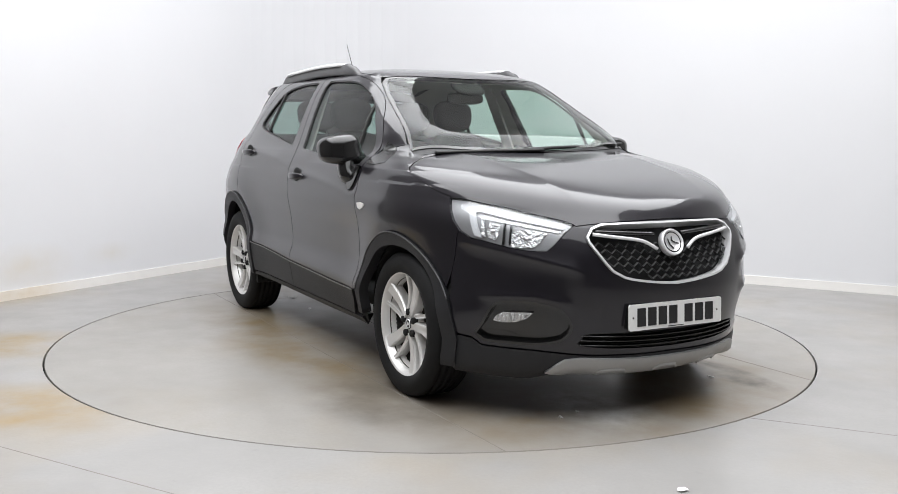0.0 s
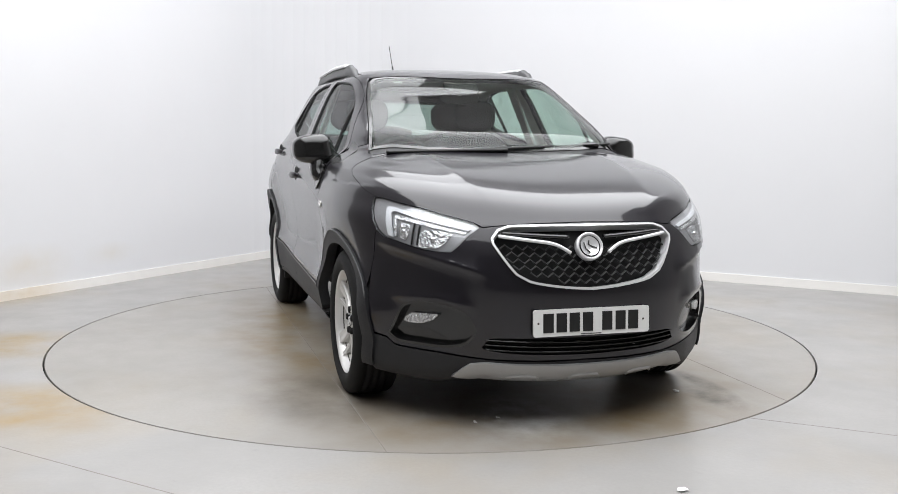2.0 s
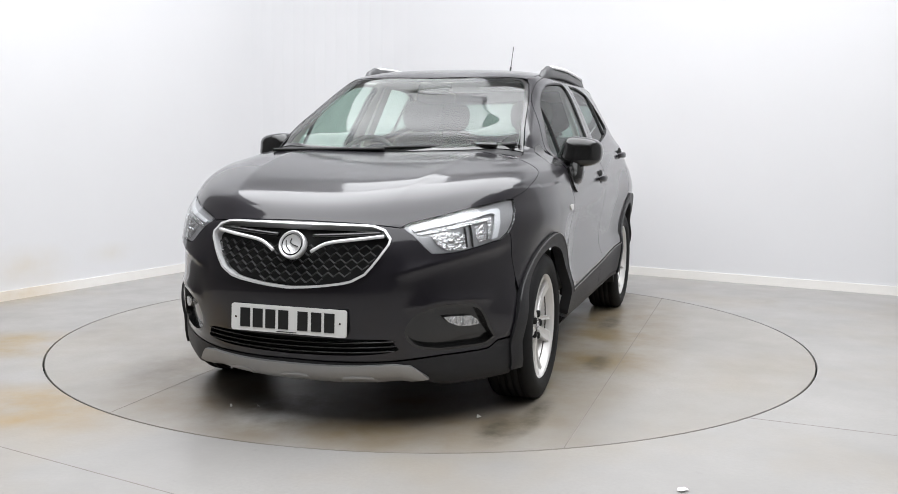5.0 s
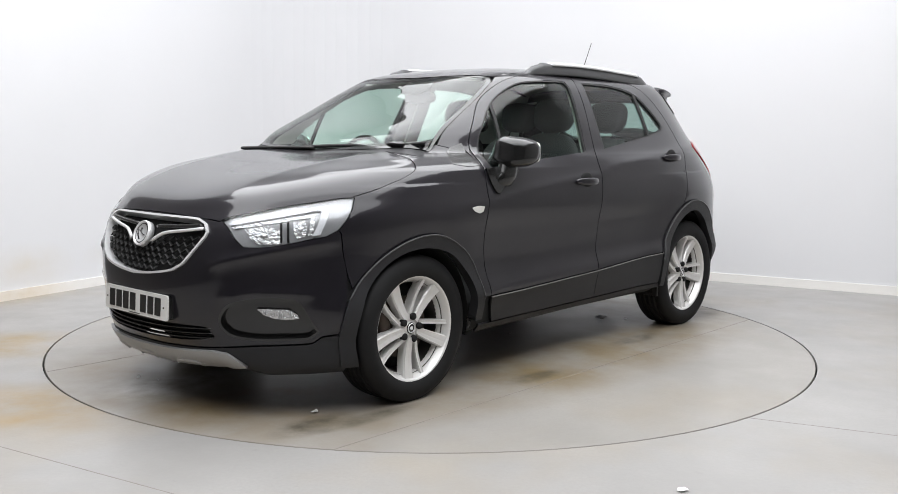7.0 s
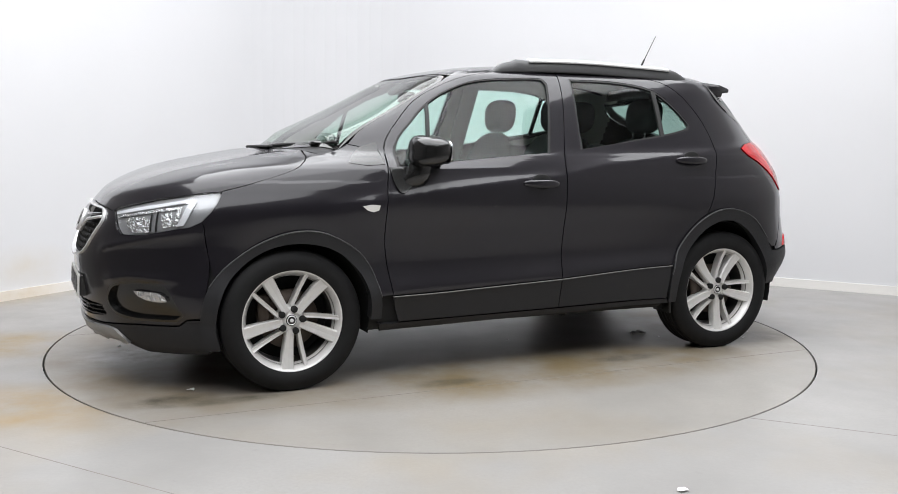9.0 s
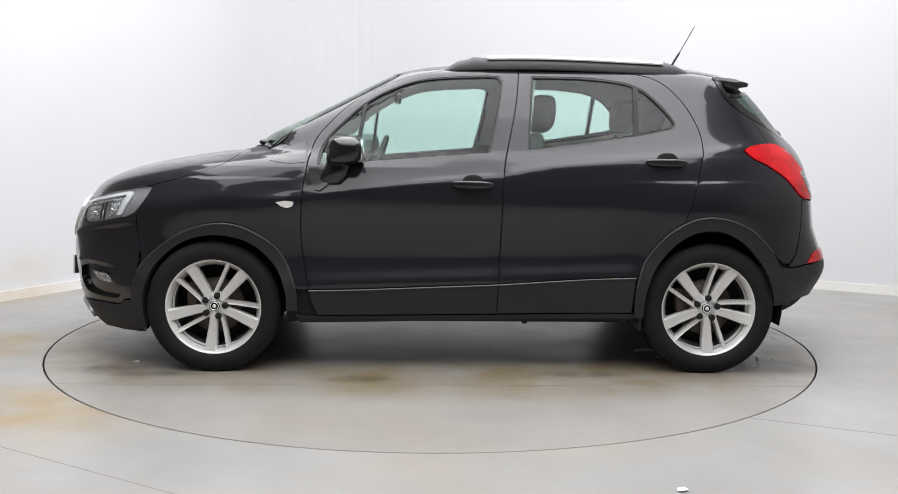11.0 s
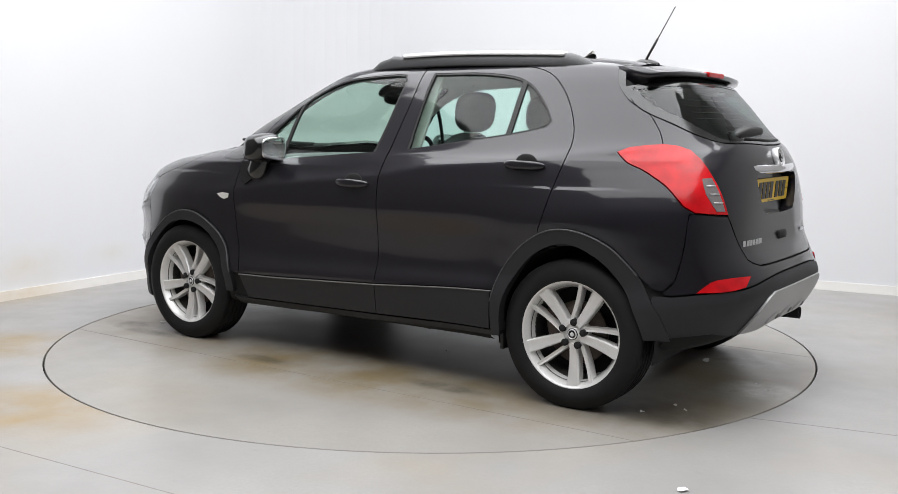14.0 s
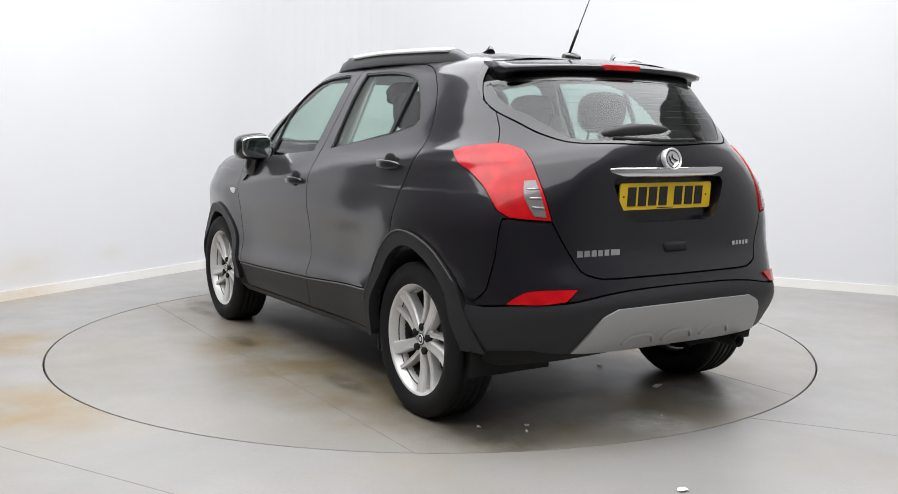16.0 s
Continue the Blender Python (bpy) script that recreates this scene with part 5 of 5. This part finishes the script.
def rail_loft(pts, profile, scale):
    """A rail of one outline (y, z) drawn along the line, its height scaled at each station."""
    vs, fs, m = [], [], len(profile)
    for p, k in zip(pts, scale):
        for py, pz in profile:
            vs.append((p[0], p[1] + py * (0.5 + 0.5 * min(1.0, k)), p[2] - 0.030 + (pz + 0.030) * k))
    for i in range(len(pts) - 1):
        for j in range(m):
            fs.append((i * m + j, i * m + (j + 1) % m, (i + 1) * m + (j + 1) % m, (i + 1) * m + j))
    fs += [tuple(range(m))[::-1], tuple(range((len(pts) - 1) * m, len(pts) * m))]
    return vs, fs


def rail_body():
    pts = rail_line(0.2, -1.35, 0.0)
    n = len(pts)
    t = [max(0.10, min(1.0, 7.0 * k / n, 7.0 * (n - 1 - k) / n)) for k in range(n)]
    hump = [1.0 + 0.13 * math.exp(-((p[0] + 0.02) / 0.09) ** 4) + 0.15 * math.exp(-((p[0] + 1.15) / 0.085) ** 4) for p in pts]
    side = [(0.030, -0.036), (0.034, -0.026), (0.024, 0.006), (0.018, 0.022), (0.006, 0.027), (-0.010, 0.027), (-0.022, 0.018), (-0.030, -0.036)]
    return rail_loft(pts, side, [u * v for u, v in zip(t, hump)])


rails = pair("roof_rail", rail_body(), RAIL_GREY, label="grey roof rail with a brushed silver cap")
cap_line = rail_line(-0.105, -1.07, 0.0)
pair("rail_cap", rail_loft(cap_line, [(0.031, 0.017), (0.026, 0.031), (0.014, 0.039), (-0.012, 0.038), (-0.019, 0.030), (-0.019, 0.022)], [1.0] * len(cap_line)), RAIL, parents=rails, label="brushed silver rail cap")
an = part("aerial_base", blob((-1.245, 0, 1.592), (0.13, 0.05, 0.05), 2.3, fn=lambda p: Vector((p.x, p.y, p.z + 0.1 * p.x))), BLACK, car, "black roof aerial")
part("aerial_rod", joined(sweep([(-1.235, 0.005, 1.61), (-1.295, 0.004, 1.715)], 0.013, 0.013, 8), sweep([(-1.295, 0.004, 1.715), (-1.382, 0, 1.870)], 0.005, 0.005, 6)), RUBBER, an)
for pts in ([(1.135, -0.10, 1.155), (1.115, 0.15, 1.165), (1.04, 0.50, 1.175), (1.0, 0.64, 1.185)], [(1.15, -0.62, 1.14), (1.165, -0.3, 1.148), (1.165, 0.0, 1.152)]):
    w = part("wiper", sweep(curve(pts, 0.04), 0.03, 0.018, 8), RUBBER, car, "black windscreen wiper")
part("wiper_pivot", blob((1.055, 0.50, 1.178), (0.07, 0.12, 0.03), 2.4), BLACK, w)
part("cowl", panel(outline([("n", [(1.185, 0.0, 1.138), (1.155, 0.40, 1.138), (1.095, 0.685, 1.138)]), ("n", [(1.095, 0.685, 1.138), (1.0, 0.68, 1.156)]), ("n", [(1.0, 0.68, 1.156), (1.04, 0.60, 1.147), (1.12, 0.40, 1.143), (1.165, 0.0, 1.143)])], "f"), -0.006, 0, 0), CLAD, car, "black plastic scuttle under the windscreen")
tmp = sample(PG, np.array([to_skin("n", 0.40, -0.38, 1.55)]))[0]
part("windscreen_sticker", box((tmp[0] + 0.008, -0.405, tmp[2] - 0.030), (tmp[0] + 0.012, -0.355, tmp[2] - 0.020)), PAPER, car, "small white windscreen sticker", smooth=False)

# inner shell: seals the gaps, lines the cabin
def inner_shell():
    ij = np.array([(i, j) for i in range(NL) for j in range(NA + 1)], float)
    off = 0.016
    p = sample(PG, ij) - sample(NG, ij) / (np.linalg.norm(sample(NG, ij), axis=1, keepdims=True) + 1e-9) * off
    p[:, 1] = np.where((ij[:, 1] == 0) | (ij[:, 1] == NA), 0, p[:, 1])
    c = np.array([(i + 0.5, j + 0.5) for i in range(NL - 1) for j in range(NA)])
    q = sample(PG, c)
    cut = np.zeros(len(c), bool)
    for poly in (win_f, win_r, windscreen, rear_glass, grille, lowg, fogpit, recess):
        cut |= inside(shrink(poly, -0.006), c)
    for cx in (1.2775, -1.2775):
        cut |= (np.hypot(q[:, 0] - cx, q[:, 2] - 0.34) < 0.405) & (q[:, 1] > 0.4)
        cut |= (abs(q[:, 0] - cx) < 0.37) & (q[:, 2] < 0.45) & (q[:, 1] > 0.4)
    fs = []
    for k in np.nonzero(~cut)[0]:
        i, j = divmod(int(k), NA)
        a = i * (NA + 1) + j
        fs.append((a, a + NA + 1, a + NA + 2, a + 1))
    return [tuple(v) for v in p], fs


INNER = inner_shell()
pair("inner_shell", INNER, UNDER, label="dark body frame behind the panels")


def cabin_lining():
    """Pale trim on the inside of the pillars and window frames."""
    vs, fs = INNER
    nn = sample(NG, np.array([(i, j) for i in range(NL) for j in range(NA + 1)], float))
    nn /= np.linalg.norm(nn, axis=1, keepdims=True) + 1e-9
    p = np.array(vs) - nn * 0.018
    keep = [f for f in fs if min(vs[k][2] for k in f) > 1.16 and vs[f[0]][0] < 1.0 and vs[f[0]][0] > -1.45]
    used = sorted({k for f in keep for k in f})
    num = {k: n for n, k in enumerate(used)}
    return [tuple(p[k]) for k in used], [tuple(num[k] for k in f)[::-1] for f in keep]


pair("cabin_lining", cabin_lining(), HEADLINER, label="pale grey pillar and roof lining")
# underbody and wheel wells
part("floor_pan", box((-1.50, -0.66, 0.28), (1.60, 0.66, 0.36), 0.03), UNDER, car, "black underbody")
part("front_subframe", box((1.0, -0.45, 0.19), (1.75, 0.45, 0.28), 0.04), UNDER, car)
part("rear_axle", sweep([(-1.2775, -0.70, 0.30), (-1.2775, 0.70, 0.30)], 0.10, 0.10), UNDER, car)
part("exhaust_hanger", box((-0.36, 0.60, 0.215), (-0.33, 0.64, 0.29), 0.006), UNDER, car, smooth=False)
for x in (1.2775, -1.2775):
    def liner(x=x):
        vs, fs = [], []
        for k in range(25):
            a = math.pi * (k / 24) * 1.16 - 0.08 * math.pi
            for y in (0.42, 0.83):
                vs.append((x + 0.395 * math.cos(a), y, 0.345 + 0.395 * math.sin(a)))
        n = len(vs)
        vs.append((x, 0.42, 0.345))
        for k in range(24):
            fs.append((2 * k, 2 * k + 1, 2 * k + 3, 2 * k + 2))
            fs.append((2 * k, 2 * k + 2, n))
        return vs, fs
    pair("wheel_well", liner(), UNDER, label="black wheel well liner")
for y in (0.78, -0.78):
    part("mud_flap", box((-0.93, y - 0.075, 0.225), (-0.912, y + 0.075, 0.36), 0.005), RUBBER, car, "short black mud flap", smooth=False)


# ---- wheels ----
def tyre_mesh():
    R, r, w = 0.343, 0.244, 0.108
    prof = [(r, -w + 0.012), (r + 0.012, -w + 0.002), (r + 0.045, -w - 0.006), (R - 0.035, -w), (R - 0.012, -w + 0.010), (R - 0.002, -w + 0.024)]
    for k in range(1, 5):
        y = -w + 0.024 + (2 * w - 0.048) * k / 5
        prof += [(R, y - 0.006), (R - 0.007, y - 0.0045), (R - 0.007, y + 0.0045), (R, y + 0.006)]
    prof += [(R - 0.002, w - 0.024), (R - 0.012, w - 0.010), (R - 0.035, w), (r + 0.045, w + 0.006), (r + 0.012, w - 0.002), (r, w - 0.012)]
    return lathe(prof, 72)


def spoke_mesh(a0, a1, w0, w1, y0=0.070, y1=0.082, r0=0.040):
    """A spoke from the hub at angle a0 to the rim at angle a1, with raised edges and depth."""
    vs, fs = [], []
    N = 9
    for k in range(N):
        t = k / (N - 1)
        px = r0 * math.cos(a0) + (0.238 * math.cos(a1) - r0 * math.cos(a0)) * t
        pz = r0 * math.sin(a0) + (0.238 * math.sin(a1) - r0 * math.sin(a0)) * t
        r, a = math.hypot(px, pz), math.atan2(pz, px)
        w = w0 + (w1 - w0) * t
        y = y0 + (y1 - y0) * t - 0.012 * math.sin(math.pi * t)
        c, s = math.cos(a), math.sin(a)
        for u, dy in ((-0.5, -0.045), (-0.5, -0.006), (-0.40, 0.002), (0.0, -0.001), (0.40, 0.002), (0.5, -0.006), (0.5, -0.045)):
            vs.append((r * c - u * w * s, y + dy, r * s + u * w * c))
    for k in range(N - 1):
        for q in range(6):
            fs.append((k * 7 + q, k * 7 + q + 1, (k + 1) * 7 + q + 1, (k + 1) * 7 + q))
    fs += [tuple(range(7)), tuple(range((N - 1) * 7 + 6, (N - 1) * 7 - 1, -1))]
    return vs, fs


MESHES = {}


def shared(name, data, mat, parent, label="", smooth=True, m=None):
    """A part whose mesh is built once and used by all four wheels."""
    key = (name, label, m is None or tuple(round(v, 4) for r in m for v in r))
    if key not in MESHES:
        vs, fs = data()
        me = bpy.data.meshes.new(name)
        me.from_pydata([tuple(m @ Vector(v)) if m else tuple(v) for v in vs], [], fs)
        bm = bmesh.new()
        bm.from_mesh(me)
        bmesh.ops.recalc_face_normals(bm, faces=bm.faces[:])
        bm.to_mesh(me)
        bm.free()
        me.materials.append(mat)
        me.polygons.foreach_set("use_smooth", [smooth] * len(me.polygons))
        MESHES[key] = me
    ob = new(name, MESHES[key])
    ob.parent = parent
    if label:
        ob["label"] = label
    return ob


def wheel(x, side, spin):
    """A wheel under the car: tyre, ten-spoke alloy rim in five pairs, nuts, cap and brake disc."""
    root = new("wheel")
    root.parent = car
    root["label"] = "black tyre on a silver five-twin-spoke alloy rim"
    root.matrix_basis = pose(x, side * 0.760, 0.338) @ (pose(0, 0, 0, 0, 0, 180) if side < 0 else Matrix()) @ pose(0, 0, 0, 0, spin, 0)
    shared("tyre", tyre_mesh, TYRE, root)
    rim = lambda: lathe([(0.222, -0.09), (0.212, -0.02), (0.215, 0.05), (0.231, 0.072), (0.2365, 0.088), (0.244, 0.097), (0.2505, 0.095), (0.251, 0.086), (0.244, 0.078)], 72)
    shared("rim", rim, ALLOY, root)
    shared("rim_barrel", lambda: lathe([(0.219, 0.06), (0.210, 0.0), (0.210, -0.08)], 60), ALLOY_IN, root)
    for k in range(5):
        a = radians(105 + 72 * k)
        turn = Matrix.Rotation(-a, 4, "Y")
        shared("spoke", lambda: spoke_mesh(radians(26), radians(27), 0.038, 0.064, 0.068, 0.082, 0.045), ALLOY, root, smooth=False, m=turn)
        shared("spoke", lambda: spoke_mesh(radians(-13), radians(4), 0.022, 0.022, 0.060, 0.078, 0.066), ALLOY, root, "thin alloy spoke", False, m=turn)
        n = Matrix.Rotation(-a, 4, "Y") @ Matrix.Translation((0.055, 0.070, 0))
        shared("wheel_nut", lambda: lathe([(0.0, 0.006), (0.0125, 0.006), (0.0165, 0.003), (0.0165, -0.02)], 12), UNDER, root, "black wheel nut", m=n)
    shared("hub", lambda: lathe([(0.0, 0.066), (0.030, 0.066), (0.034, 0.060), (0.058, 0.060), (0.070, 0.052), (0.074, 0.02)], 40), ALLOY, root)
    shared("centre_cap", lambda: lathe([(0.0, 0.071), (0.022, 0.0705), (0.0265, 0.068), (0.028, 0.062)], 32), BLACK, root)
    shared("cap_emblem", lambda: lathe([(0.0, 0.0735), (0.006, 0.073), (0.009, 0.072), (0.0095, 0.0712)], 16), SATIN_BRIGHT, root)
    shared("cap_ring", lambda: lathe([(0.0185, 0.0708), (0.0195, 0.0732), (0.0225, 0.0728), (0.0235, 0.0690)], 32), SATIN_BRIGHT, root)
    shared("brake_disc", lambda: lathe([(0.06, 0.015), (0.145, 0.015), (0.145, -0.01), (0.06, -0.01)], 48), IRON, root)
    shared("brake_caliper", lambda: (lambda v: ([tuple(p) for p in v[0]], v[1]))(blob((0.12, -0.005, 0.05), (0.07, 0.07, 0.16), 3)), IRON, root)
    shared("wheel_back", lambda: lathe([(0.0, -0.05), (0.205, -0.05)], 40), UNDER, root)


wheel(1.2775, 1, 0)
wheel(-1.2775, 1, 9)
wheel(1.2775, -1, 20)
wheel(-1.2775, -1, 50)

# ---- cabin ----
def seat(x, y, name, wide=0.50, back_h=0.62):
    s = part(name, blob((x, y, 0.62), (0.52, wide, 0.20), 3.2), CLOTH, car, "black cloth seat with a headrest")
    part("backrest", blob((x - 0.30, y, 0.93), (0.16, wide, back_h), 3.0, fn=lambda p: Vector((p.x - 0.30 * p.z, p.y * (1 - 0.25 * max(0, p.z)), p.z))), CLOTH, s)
    part("headrest", blob((x - 0.425, y, 1.345), (0.15, 0.27, 0.21), 2.8, fn=lambda p: Vector((p.x - 0.1 * p.z, p.y * (1 + 0.4 * p.z), p.z))), CLOTH, s)
    for q in (-0.06, 0.06):
        part("headrest_post", sweep([(x - 0.385, y + q, 1.20), (x - 0.415, y + q, 1.30)], 0.012, 0.012, 8), CHROME, s)


for y in (0.37, -0.37):
    seat(-0.02, y, "front_seat")
    seat(-0.62, y, "rear_seat", 0.56, 0.56)
part("rear_bench_middle", blob((-0.95, 0, 0.90), (0.16, 0.30, 0.55), 3.0), CLOTH, car)
part("dashboard", blob((0.80, 0, 0.955), (0.52, 1.36, 0.30), 3.5, 32, 18, fn=lambda p: Vector((p.x + 0.1 * p.z, p.y, p.z))), TRIM, car, "dark grey dashboard")
part("instrument_hood", blob((0.66, -0.37, 1.10), (0.20, 0.34, 0.09), 2.6), TRIM, car)
ring = [(0.50 + 0.06 * math.sin(a) * -1, -0.37 + 0.185 * math.cos(a), 1.03 + 0.175 * math.sin(a)) for a in np.linspace(0, 2 * math.pi, 37)]
sw = part("steering_wheel", sweep(ring, 0.03, 0.03, 8, up=(1, 0, 0.3)), UNDER, car, "black steering wheel")
part("steering_boss", blob((0.52, -0.37, 1.02), (0.06, 0.18, 0.12), 2.6), UNDER, sw)
part("cabin_mirror", blob((0.36, 0.0, 1.435), (0.04, 0.24, 0.07), 3), UNDER, car, "black cabin mirror")
part("sensor_cover", blob((0.385, 0.0, 1.495), (0.15, 0.20, 0.05), 2.6, fn=lambda p: Vector((p.x, p.y, p.z - 0.5 * p.x))), UNDER, car)
part("parcel_shelf", box((-1.62, -0.52, 1.02), (-1.12, 0.52, 1.05), 0.008), CLOTH, car, smooth=False)
part("headliner", roof_sheet(), HEADLINER, car, "pale grey headliner").location = (0, 0, -0.03)
vs, fs = [], []
for x, y, z in ((-0.22, 0.80, 1.05), (-0.28, 0.61, 1.55)):
    vs += [(x, y - 0.05, z), (x, y - 0.035, z), (x - 0.11, y - 0.035, z), (x - 0.11, y - 0.05, z)]
fs = [(0, 1, 5, 4), (1, 2, 6, 5), (2, 3, 7, 6), (3, 0, 4, 7)]
pair("pillar_trim", (vs, fs), HEADLINER, label="pale pillar trim", smooth=False)


def motions():
    ax, ay = AXIS
    def at(t, x, y, deg, extra):
        c, s = math.cos(radians(deg)), math.sin(radians(deg))
        return pose(c * x - s * y, s * x + c * y, 0, 0, 0, deg + extra)
    walk(turntable, [(t, at(t, 0, 0, d, 0)) for t, d in TURN])
    walk(car, [(t, at(t, -ax, -ay, d, 0)) for t, d in TURN])
    for ob, x, y, r in SCRAPS:
        walk(ob, [(t, at(t, x - ax, y - ay, d, r)) for t, d in TURN])


motions()
